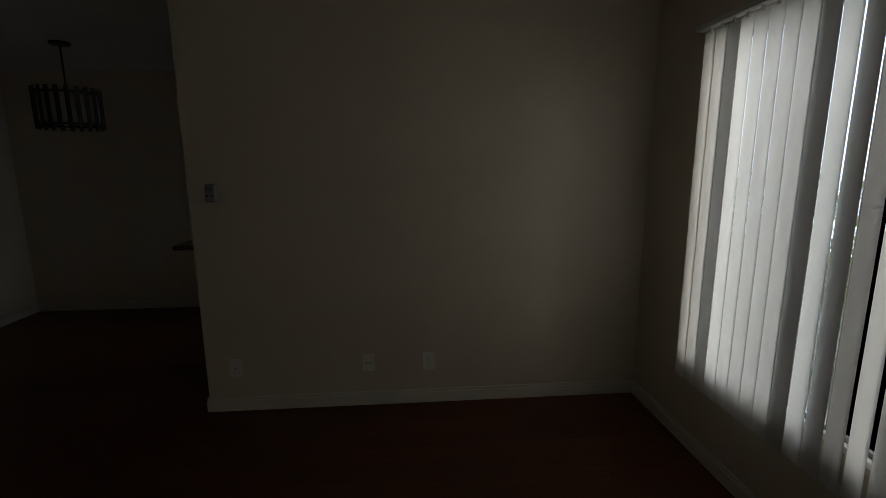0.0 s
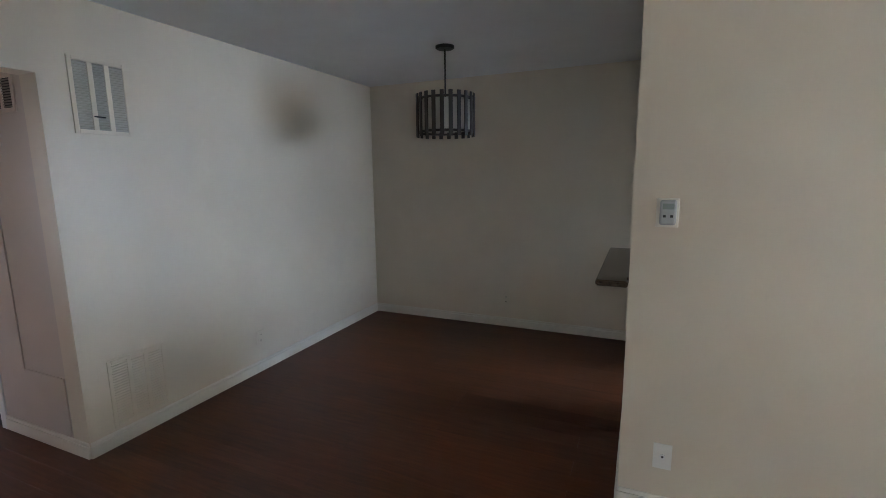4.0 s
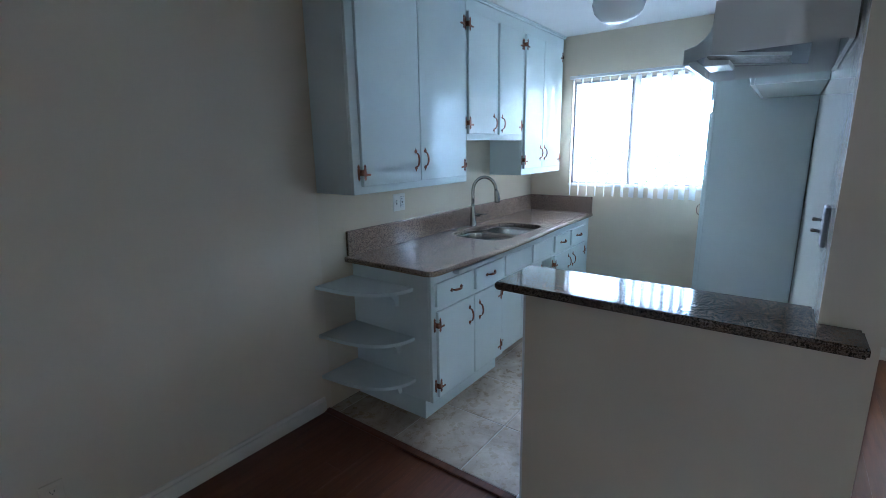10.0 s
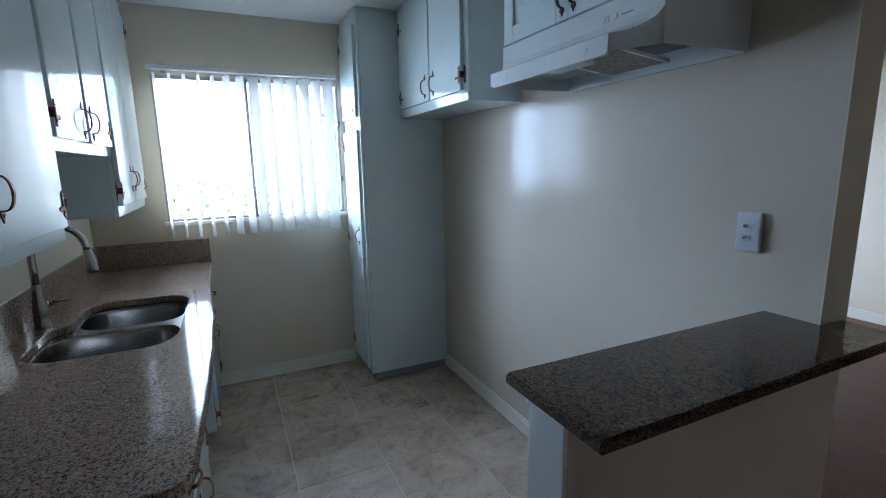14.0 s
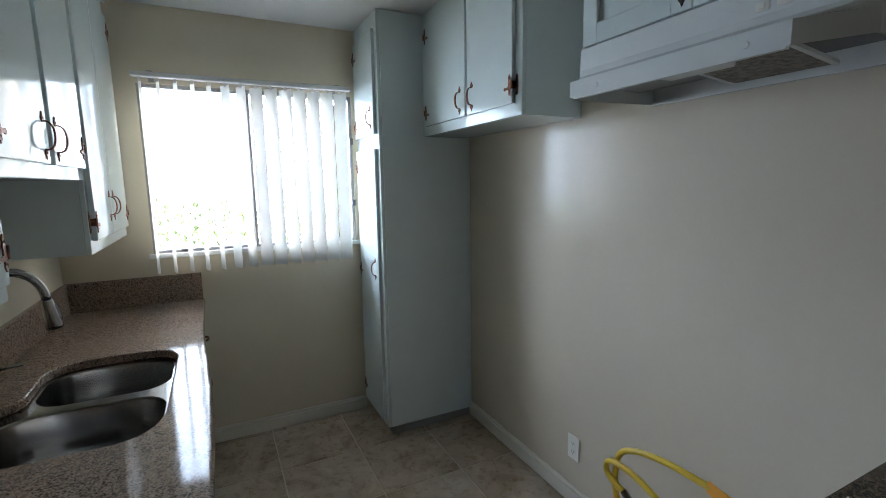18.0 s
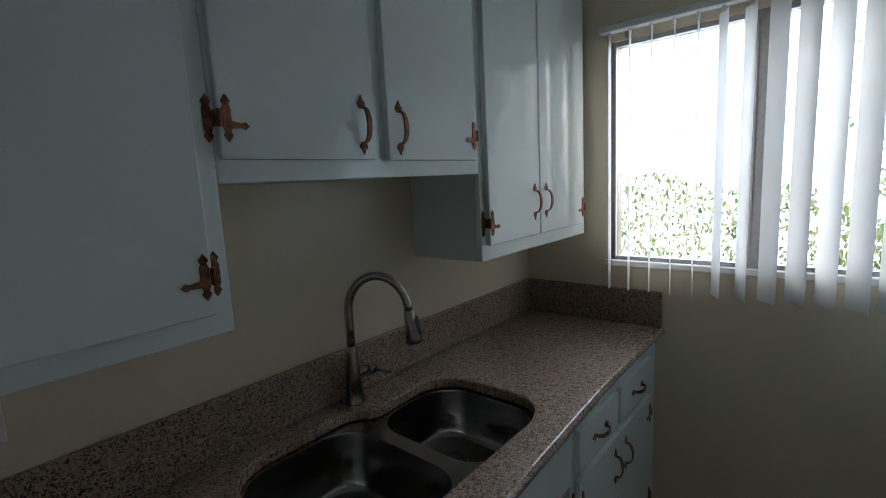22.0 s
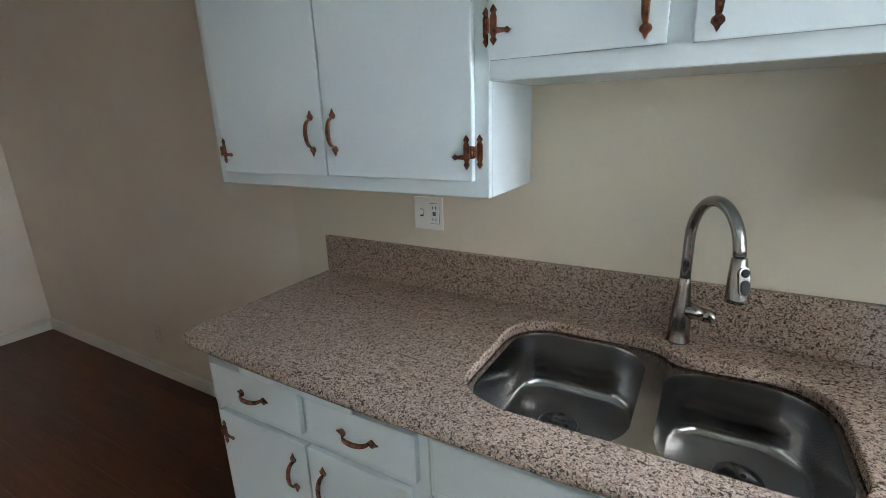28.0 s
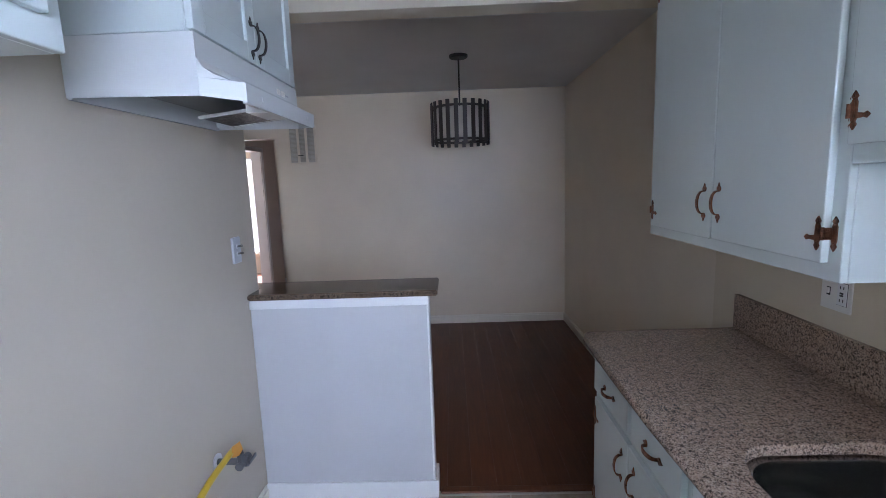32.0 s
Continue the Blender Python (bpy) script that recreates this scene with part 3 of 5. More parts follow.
# ---- upper cabinets on the north wall ----
YU = 3.197
CT = CEIL - 0.002
YB_ = YN - 0.003
ua = thing("upper_cabinet", (1.65, 3.35, 1.277), "tall pale blue-white painted wall cabinet with two doors", "cabinet", "upper cabinets over the sink")
part("body", box(1.151, YU + 0.019, 1.277, 2.166, YB_, CT, 0.002), M["cabinet"], ua)
part("face_frame", box(1.151, YU, 1.277, 2.166, YU + 0.019, CT, 0.003), M["cabinet"], ua)
slab_door(ua, 1.200, 1.660, 1.317, 2.335, YU, "s", "l", (1.617, 1.438))
slab_door(ua, 1.666, 2.130, 1.319, 2.335, YU, "s", "r", (1.702, 1.440))
ub = thing("upper_cabinet", (2.56, 3.35, 1.553), "short pale blue-white wall cabinet above the sink", "cabinet", "upper cabinets over the sink")
part("body", box(2.167, YU + 0.019, 1.547, 2.957, YB_, CT, 0.002), M["cabinet"], ub)
part("face_frame", box(2.1665, YU, 1.547, 2.9575, YU + 0.019, CT, 0.003), M["cabinet"], ub)
slab_door(ub, 2.172, 2.530, 1.589, 2.335, YU, "s", "l", (2.492, 1.664))
slab_door(ub, 2.572, 2.926, 1.587, 2.335, YU, "s", "r", (2.608, 1.664), zs=(1.657, 2.25))
uc = thing("upper_cabinet", (3.36, 3.35, 1.28), "pale blue-white wall cabinet beside the window", "cabinet", "upper cabinets over the sink")
part("body", box(2.958, YU + 0.019, 1.272, 3.738, YB_, CT, 0.002), M["cabinet"], uc)
part("face_frame", box(2.958, YU, 1.272, 3.738, YU + 0.019, CT, 0.003), M["cabinet"], uc)
slab_door(uc, 2.980, 3.305, 1.322, 2.335, YU, "s", "l", (3.268, 1.442))
slab_door(uc, 3.311, 3.690, 1.322, 2.335, YU, "s", "r", (3.352, 1.442))
bm = bmesh.new()
box(1.151, YU - 0.012, 2.415, XE - 0.003, YU, CEIL, 0.004, bm)
box(1.151, YU - 0.022, 2.428, XE - 0.003, YU - 0.012, CEIL, 0.003, bm)
solo("crown_trim", bm, M["cabinet"], "narrow painted moulding where cabinets meet the ceiling", "moulding", "structure")

# ---- counter, sink, faucet ----
CZ = 0.89
outer = [(1.316, YB_), (1.318, 2.893), (1.328, 2.870), (1.348, 2.853), (1.376, 2.845), (1.72, 2.832), (2.05, 2.826), (2.45, 2.832), (2.80, 2.850), (3.10, 2.864), (XE - 0.003, 2.868), (XE - 0.003, YB_)]
CUT = rounded([(2.178, 3.398, 0.11), (2.178, 2.985, 0.14), (2.30, 2.945, 0.10), (2.80, 2.945, 0.10), (2.905, 2.985, 0.12), (2.905, 3.350, 0.11), (2.60, 3.338, 0.05), (2.555, 3.396, 0.06)])


def slab_with_holes(out, holes, z0, z1, edge=0.0):
    bm = bmesh.new()

    def loop(pts):
        vs = [bm.verts.new((x, y, z1)) for x, y in pts]
        return [bm.edges.new((vs[i], vs[(i + 1) % len(vs)])) for i in range(len(vs))]

    es = loop(out)
    for h in holes:
        es += loop(h)
    bmesh.ops.triangle_fill(bm, edges=es, use_beauty=True)
    rim = [e for e in bm.edges if len(e.link_faces) == 1]
    if z1 > z0:
        r = bmesh.ops.extrude_face_region(bm, geom=bm.faces[:])
        low = [v for v in r["geom"] if isinstance(v, bmesh.types.BMVert)]
        bmesh.ops.translate(bm, verts=low, vec=(0, 0, z0 - z1))
    if edge:
        es = [e for e in bm.edges if len(e.link_faces) == 2 and e.calc_face_angle(0) > 1.2 and abs(e.verts[0].co.z - e.verts[1].co.z) < 1e-5]
        bmesh.ops.bevel(bm, geom=es, offset=edge, segments=3, affect="EDGES", profile=0.5)
    return bm


counter = thing("granite_countertop", (2.5, 3.2, CZ), "long polished speckled beige granite countertop with sink cutout", "countertop")
part("slab", slab_with_holes(outer, [CUT], CZ - 0.032, CZ, 0.006), M["granite"], counter)
nose = [(1.332, YB_ - 0.012)] + [(x + 0.012 * min(1, max(0, (1.40 - x) / 0.07)), y + 0.011) for x, y in outer[1:-2]] + [(XE - 0.004, 2.879)]
part("bullnose_edge", sweep([(x, y, CZ - 0.0164) for x, y in nose], 0.0158, 16), M["granite"], counter, "rounded polished front edge", True)
splash = thing("granite_backsplash", (2.5, 3.48, CZ), "low speckled granite backsplash along the walls", "backsplash")
part("back_strip", box(1.334, 3.472, CZ + 0.0005, XE - 0.003, YB_, 1.038, 0.003), M["granite"], splash)
part("side_strip", box(XE - 0.030, 2.872, CZ + 0.0005, XE - 0.003, 3.4715, 1.038, 0.003), M["granite"], splash)

sink = thing("double_sink", (2.54, 3.15, 0.65), "double bowl brushed stainless steel undermount sink", "sink")
LEFT = rounded([(2.190, 3.388, 0.09), (2.190, 2.995, 0.13), (2.31, 2.957, 0.10), (2.540, 2.957, 0.09), (2.540, 3.386, 0.09)])
RIGHT = rounded([(2.585, 3.328, 0.08), (2.585, 2.957, 0.08), (2.79, 2.957, 0.10), (2.893, 2.995, 0.11), (2.893, 3.338, 0.10)])


def bowl(outline, depth):
    n = len(outline)
    cx, cy = sum(p[0] for p in outline) / n, sum(p[1] for p in outline) / n
    bm = bmesh.new()
    rings = []
    for s, z in ((1.0, 0.0), (0.985, -0.008), (0.972, -depth * 0.70), (0.960, -depth * 0.84), (0.925, -depth * 0.94), (0.86, -depth * 0.99), (0.76, -depth), (0.35, -depth - 0.003), (0.16, -depth - 0.005)):
        back = 0.095 * (1 - s)
        rings.append([bm.verts.new((cx + (x - cx) * s, cy + back + (y - cy) * s, CZ - 0.034 + z)) for x, y in outline])
    for r0, r1 in zip(rings, rings[1:]):
        for k in range(n):
            bm.faces.new((r0[k], r0[(k + 1) % n], r1[(k + 1) % n], r1[k]))
    bm.faces.new(rings[-1])
    return bm, (cx, cy + 0.080, CZ - 0.034 - depth - 0.005)


for outline, depth in ((LEFT, 0.165), (RIGHT, 0.155)):
    bm, at = bowl(outline, depth)
    b = part("bowl", bm, M["steel"], sink, "", True)
    part("drain", lathe([(0.052, at[2] + 0.005), (0.048, at[2] + 0.009), (0.038, at[2] + 0.006), (0.034, at[2] + 0.002), (0.030, at[2] + 0.0015), (0.008, at[2] + 0.004)], at), M["drain"], b, "dark steel basket drain", True)
    dark = bmesh.new()
    for k in range(6):
        a = k * math.pi / 3
        cyl((at[0] + 0.021 * math.cos(a), at[1] + 0.021 * math.sin(a), at[2] + 0.002), (at[0] + 0.021 * math.cos(a), at[1] + 0.021 * math.sin(a), at[2] + 0.0052), 0.0065, None, 10, dark)
    part("strainer_hole", dark, M["slot"], b)
big = rounded([(2.13, 3.44, 0.10), (2.13, 2.90, 0.14), (2.955, 2.90, 0.12), (2.955, 3.40, 0.10), (2.60, 3.40, 0.03), (2.57, 3.44, 0.03)])
part("flange", slab_with_holes(big, [LEFT, RIGHT], CZ - 0.034, CZ - 0.034), M["steel"], sink)

FX, FY = 2.600, 3.428
fa = thing("faucet", (FX, FY, CZ), "tall brushed nickel pull-down gooseneck kitchen faucet", "faucet")
part("base", lathe([(0.029, CZ), (0.029, CZ + 0.003), (0.0265, CZ + 0.007), (0.0255, CZ + 0.05), (0.0225, CZ + 0.09), (0.0185, CZ + 0.12), (0.0158, CZ + 0.15), (0.0143, CZ + 0.172), (0.0132, CZ + 0.174)], (FX, FY)), M["nickel"], fa, "", True)
dx, dy = 0.545, -0.838
pts = [(FX, FY, CZ + 0.170), (FX, FY, CZ + 0.23), (FX, FY, CZ + 0.275)]
for k in range(1, 17):
    a = math.pi * k / 16 * 0.94
    q = 0.0895 * (1 - math.cos(a))
    pts.append((FX + dx * q, FY + dy * q, CZ + 0.275 + 0.108 * math.sin(a)))
hx, hy, hz = pts[-1]
lean = 0.12
pts.append((hx + dx * 0.002, hy + dy * 0.002, hz - 0.012))
part("spout", sweep(pts, 0.0128, 18), M["nickel"], fa, "", True)
hx, hy, hz = pts[-1]


def along(d, out=0.0):
    """A place on the axis of the spray head, d below its neck and out towards the room."""
    return (hx + dx * (lean * d + out), hy + dy * (lean * d + out), hz - d + out * lean)


head = part("spray_head", sweep([along(0.003), along(0.007), along(0.045), along(0.088), along(0.098), along(0.0985)], 0.016, 22, None, [0.0142, 0.0152, 0.0195, 0.0228, 0.0232, 0.019]), M["nickel"], fa, "", True)
part("neck_ring", sweep([along(-0.002), along(0.004)], 0.0105, 16), M["slot"], head, "dark joint ring")


def oval(d0, d1, r, out0, out1):
    """An upright oval pad on the front of the spray head, from d0 to d1 below its neck."""
    b = bmesh.new()
    side = Vector((-dy, dx, 0))
    ring = []
    for d, a0 in ((d0 + r, 0.0), (d1 - r, math.pi)):
        for k in range(9):
            a = a0 + math.pi * k / 8
            ring.append((d - r * math.sin(a), r * math.cos(a)))
    rows = []
    for out, g in ((out0, 1.0), (out1 - 0.001, 1.0), (out1, 0.86)):
        m = (d0 + d1) / 2
        rows.append([b.verts.new(Vector(along(m + (d - m) * g, out + 0.055 * (d - 0.03))) + side * (u * g)) for d, u in ring])
    for lo, hi in zip(rows, rows[1:]):
        for k in range(len(ring)):
            b.faces.new((lo[k], lo[(k + 1) % len(ring)], hi[(k + 1) % len(ring)], hi[k]))
    b.faces.new(rows[-1])
    bmesh.ops.recalc_face_normals(b, faces=b.faces[:])
    return b


part("button_plate", oval(0.020, 0.081, 0.0122, 0.008, 0.0205), M["steel"], head, "bright steel plate round the buttons")
part("spray_button", oval(0.023, 0.041, 0.0088, 0.008, 0.0228), M["black"], head, "round black spray button")
part("spray_button", oval(0.046, 0.078, 0.0098, 0.008, 0.0228), M["black"], head, "tall oval black spray button")
lever = bmesh.new()
sweep([(FX + 0.010, FY - 0.002, CZ + 0.090), (FX + 0.030, FY - 0.004, CZ + 0.086), (FX + 0.050, FY - 0.006, CZ + 0.083)], 0.0165, 18, lever, [0.021, 0.0180, 0.0168])
part("side_body", lever, M["nickel"], fa, "", True)
cap = part("handle_hub", sweep([(FX + 0.0515, FY - 0.0062, CZ + 0.0828), (FX + 0.062, FY - 0.0075, CZ + 0.0812), (FX + 0.076, FY - 0.009, CZ + 0.079), (FX + 0.0765, FY - 0.009, CZ + 0.079)], 0.0165, 18, None, [0.0168, 0.0165, 0.0150, 0.012]), M["nickel"], fa, "", True)
part("lever", sweep([(FX + 0.064, FY - 0.018, CZ + 0.083), (FX + 0.068, FY - 0.045, CZ + 0.087), (FX + 0.072, FY - 0.076, CZ + 0.088), (FX + 0.0722, FY - 0.078, CZ + 0.088)], 0.006, 12, None, [0.0060, 0.0056, 0.0052, 0.003]), M["nickel"], cap, "", True)

# ---- base cabinets ----
YF = 2.90
bz0, bz1 = 0.115, CZ - 0.034
b1 = thing("base_cabinet", (1.75, 3.2, 0), "pale blue-white base cabinet with two drawers over two doors", "cabinet", "base cabinets under the counter")
part("body", box(1.372, YF + 0.019, bz0, 2.150, YB_, bz1, 0.002), M["cabinet"], b1)
part("kick", box(1.372, YF + 0.055, 0, 2.150, YB_, bz0, 0.002), M["cabinet"], b1)
part("face_frame", box(1.372, YF, bz0, 2.150, YF + 0.019, bz1, 0.003), M["cabinet"], b1)
drawer(b1, 1.402, 1.760, 0.672, 0.800, YF)
drawer(b1, 1.790, 2.124, 0.672, 0.800, YF)
slab_door(b1, 1.410, 1.768, 0.140, 0.642, YF, "s", "l", (1.716, 0.535))
slab_door(b1, 1.774, 2.102, 0.140, 0.642, YF, "s", "r", (1.826, 0.535))
part("sliding_board", box(1.575, YF - 0.044, 0.818, 1.972, YF + 0.30, 0.842, 0.003), M["cabinet"], b1, "pull-out board under the counter edge")
YR = 2.99
b2 = thing("base_cabinet", (2.56, 3.25, 0), "pale blue-white sink cabinet with set-back doors", "cabinet", "base cabinets under the counter")
part("body", box(2.1505, YR + 0.019, 0.02, 2.9345, YB_, 0.65, 0.002), M["cabinet"], b2)
part("face_frame", box(2.1505, YR, 0.045, 2.9345, YR + 0.019, 0.66, 0.003), M["cabinet"], b2)
part("apron", box(2.1505, YF, 0.636, 2.9345, YF + 0.019, bz1, 0.003), M["cabinet"], b2)
part("apron_soffit", box(2.1505, YF + 0.019, 0.636, 2.9345, YR, 0.652, 0.002), M["cabinet"], b2)
part("false_front", box(2.162, YF - 0.012, 0.665, 2.540, YF, 0.802, 0.005), M["cabinet"], b2)
part("false_front", box(2.578, YF - 0.012, 0.665, 2.912, YF, 0.802, 0.005), M["cabinet"], b2)
slab_door(b2, 2.232, 2.564, 0.090, 0.606, YR, "s", "l", (2.520, 0.505))
slab_door(b2, 2.568, 2.915, 0.090, 0.606, YR, "s", "r", (2.620, 0.505))
b3 = thing("base_cabinet", (3.33, 3.2, 0), "pale blue-white base cabinet beside the window wall", "cabinet", "base cabinets under the counter")
part("body", box(2.935, YF + 0.019, bz0, XE - 0.003, YB_, bz1, 0.002), M["cabinet"], b3)
part("kick", box(2.935, YF + 0.055, 0, XE - 0.003, YB_, bz0, 0.002), M["cabinet"], b3)
part("face_frame", box(2.935, YF, bz0, XE - 0.003, YF + 0.019, bz1, 0.003), M["cabinet"], b3)
drawer(b3, 2.962, 3.268, 0.668, 0.800, YF)
drawer(b3, 3.303, 3.640, 0.668, 0.800, YF)
slab_door(b3, 2.962, 3.294, 0.130, 0.642, YF, "s", "l", (3.245, 0.540))
slab_door(b3, 3.300, 3.640, 0.130, 0.642, YF, "s", "r", (3.345, 0.540))

# quarter-round shelves at the end of the counter
shelves = thing("corner_shelf", (1.30, 3.3, 0.2), "three pale quarter-round shelves at the cabinet end", "shelf")
for z in (0.768, 0.482, 0.232):
    pts2 = [(1.371, YB_)] + [(1.371 - 0.270 * math.sin(a) ** 0.9, YB_ - 0.472 * math.cos(a) ** 0.72) for a in [math.pi / 2 * k / 16 for k in range(16)]] + [(1.091, YB_)]
    e = extrude_poly(pts2, 0.019)
    bmesh.ops.translate(e, verts=e.verts, vec=(0, 0, z - 0.019))
    s = part("board", e, M["cabinet"], shelves)
    prof = [(1.371, z - 0.019), (1.371, z - 0.125), (1.345, z - 0.12), (1.337, z - 0.085), (1.315, z - 0.055), (1.268, z - 0.042), (1.255, z - 0.019)]
    e = extrude_poly(prof, 0.028, "y")
    bmesh.ops.translate(e, verts=e.verts, vec=(0, 3.130, 0))
    part("bracket", e, M["cabinet"], shelves)

# ---- pantry and cabinets on the south wall ----
YKW = YK + 0.003
pantry = thing("pantry_cabinet", (3.55, 1.64, 0), "tall pale blue-white pantry cabinet beside the window", "cabinet")
part("body", box(3.337, YKW, 0.055, XE - 0.003, 1.916, CT, 0.002), M["cabinet"], pantry)
part("face_frame", box(3.337, 1.916, 0.055, XE - 0.003, 1.935, CT, 0.003), M["cabinet"], pantry)
part("kick", box(3.347, YKW, 0, XE - 0.003, 1.905, 0.055, 0.002), M["kick"], pantry)
slab_door(pantry, 3.372, 3.735, 1.790, 2.345, 1.935, "n", "r", (3.427, 1.885), zs=(1.86, 2.26))
slab_door(pantry, 3.372, 3.735, 0.090, 1.712, 1.935, "n", "r", (3.427, 1.02), zs=(0.20, 0.98, 1.62))
ur = thing("upper_cabinet", (2.88, 1.52, 1.768), "pale wall cabinet above the refrigerator space", "cabinet")
part("body", box(2.392, YKW, 1.779, 3.3365, 1.646, CT, 0.002), M["cabinet"], ur)
part("face_frame", box(2.392, 1.646, 1.779, 3.3365, 1.665, CT, 0.003), M["cabinet"], ur)
slab_door(ur, 2.436, 2.800, 1.829, 2.375, 1.665, "n", "l", (2.753, 1.906))
slab_door(ur, 2.818, 3.272, 1.829, 2.375, 1.665, "n", "r", (2.868, 1.906))

hc = thing("hood_cabinet", (1.69, 1.53, 1.916), "white shaker wall cabinet above the range hood", "cabinet")
part("body", box(1.282, YKW, 1.926, 2.034, 1.681, CT, 0.002), M["cabinet"], hc)


def shaker(cab, x0, x1, z0, z1, y, pull):
    t = 0.018
    w = 0.058
    d = part("door", box(x0 + w, y, z0 + w, x1 - w, y + 0.008, z1 - w), M["cabinet"], cab)
    for a, b, c, e in ((x0, x0 + w, z0, z1), (x1 - w, x1, z0, z1), (x0 + w, x1 - w, z0, z0 + w), (x0 + w, x1 - w, z1 - w, z1)):
        part("rail" if b - a > w + 0.01 else "stile", box(a, y, c, b, y + t, e, 0.002), M["cabinet"], d)
    placed("handle", PULL_BLACK, Matrix.Translation((pull[0], y + t, pull[1])) @ pose(0, 0, 0, 0, 0, 180), d, "black iron handle")


shaker(hc, 1.288, 1.652, 1.932, 2.36, 1.681, (1.627, 2.008))
shaker(hc, 1.656, 2.028, 1.932, 2.36, 1.681, (1.682, 2.008))

# ---- range hood ----
hood = thing("range_hood", (1.69, 1.55, 1.775), "white enamelled under-cabinet range hood", "range hood")
prof = [(YKW, 1.778, 0.0), (YKW, 1.925, 0.0), (1.699, 1.925, 0.0), (1.701, 1.862, 0.0), (1.709, 1.842, 0.15), (1.727, 1.828, 0.4), (1.754, 1.817, 0.75), (1.792, 1.811, 1.0), (1.792, 1.764, 1.0)]
X0a, X1a, X0b, X1b = 1.283, 2.033, 1.378, 1.974
bm = bmesh.new()


lv = [bm.verts.new((X0a + (X0b - X0a) * k, y, z)) for y, z, k in prof]
rv = [bm.verts.new((X1a + (X1b - X1a) * k, y, z)) for y, z, k in prof]
n = len(prof)
for i in range(n - 1):
    bm.faces.new((lv[i], lv[i + 1], rv[i + 1], rv[i]))
for end, x in ((lv, X0a), (rv, X1a)):
    low_back, low_front = bm.verts.new((x, YKW, 1.776)), bm.verts.new((x, 1.699, 1.772))
    side = [bm.verts.new((x, 1.699, z)) for y, z, k in prof[3:-1]]
    bm.faces.new([end[0], end[1], end[2]] + side + [low_front])
    for i in range(len(side) - 1):
        bm.faces.new((side[i], side[i + 1], end[4 + i], end[3 + i]))
    bm.faces.new((side[-1], low_front, end[-1], end[-2]))
    bm.verts.remove(low_back)
part("shell", bm, M["hood"], hood)
part("bottom_rim", box(X0a + 0.004, YKW + 0.001, 1.774, X1a - 0.004, YKW + 0.012, 1.785), M["hood"], hood)
part("bottom_rim", box(X0b + 0.01, 1.776, 1.761, X1b - 0.01, 1.788, 1.769), M["hood"], hood)
bm = bmesh.new()
q = [bm.verts.new(p) for p in ((1.36, 1.45, 1.810), (2.02, 1.45, 1.810), (2.02, 1.70, 1.825), (1.36, 1.70, 1.825))]
bm.faces.new(q)
part("inner_panel", bm, M["hood_in"], hood, "grey hood underside")
tilt = Matrix.Translation((1.55, 1.62, 1.787)) @ pose(0, 0, 0, 6.5, 0, 0)
e = box(-0.11, -0.12, -0.003, 0.11, 0.12, 0.003, 0.001)
bmesh.ops.transform(e, matrix=tilt, verts=e.verts)
part("filter", e, M["mesh_filter"], hood, "dark metal mesh grease filter")
for s in (-1, 1):
    e = box(s * 0.116 - 0.006, -0.124, -0.005, s * 0.116 + 0.006, 0.124, 0.005, 0.001)
    bmesh.ops.transform(e, matrix=tilt, verts=e.verts)
    part("filter_rail", e, M["hood"], hood)
part("lamp_housing", box(1.55, 1.675, 1.774, 1.72, 1.755, 1.808, 0.004), M["hood"], hood, "white lamp housing")
bm = bmesh.new()
for x in (1.443, 1.486):
    box(x - 0.015, 1.698, 1.870, x + 0.015, 1.703, 1.890, 0.002, bm)
    box(x - 0.006, 1.702, 1.874, x + 0.006, 1.707, 1.886, 0.002, bm)
part("switch", bm, M["plate"], hood, "two rocker switches")
for x in (1.461, 1.868):
    part("screw_cap", cyl((x, 1.790, 1.785), (x, 1.794, 1.785), 0.008, 0.007, 16), M["hood"], hood)
part("badge", box(1.385, 1.699, 1.876, 1.422, 1.7015, 1.881), M["greyplate"], hood)


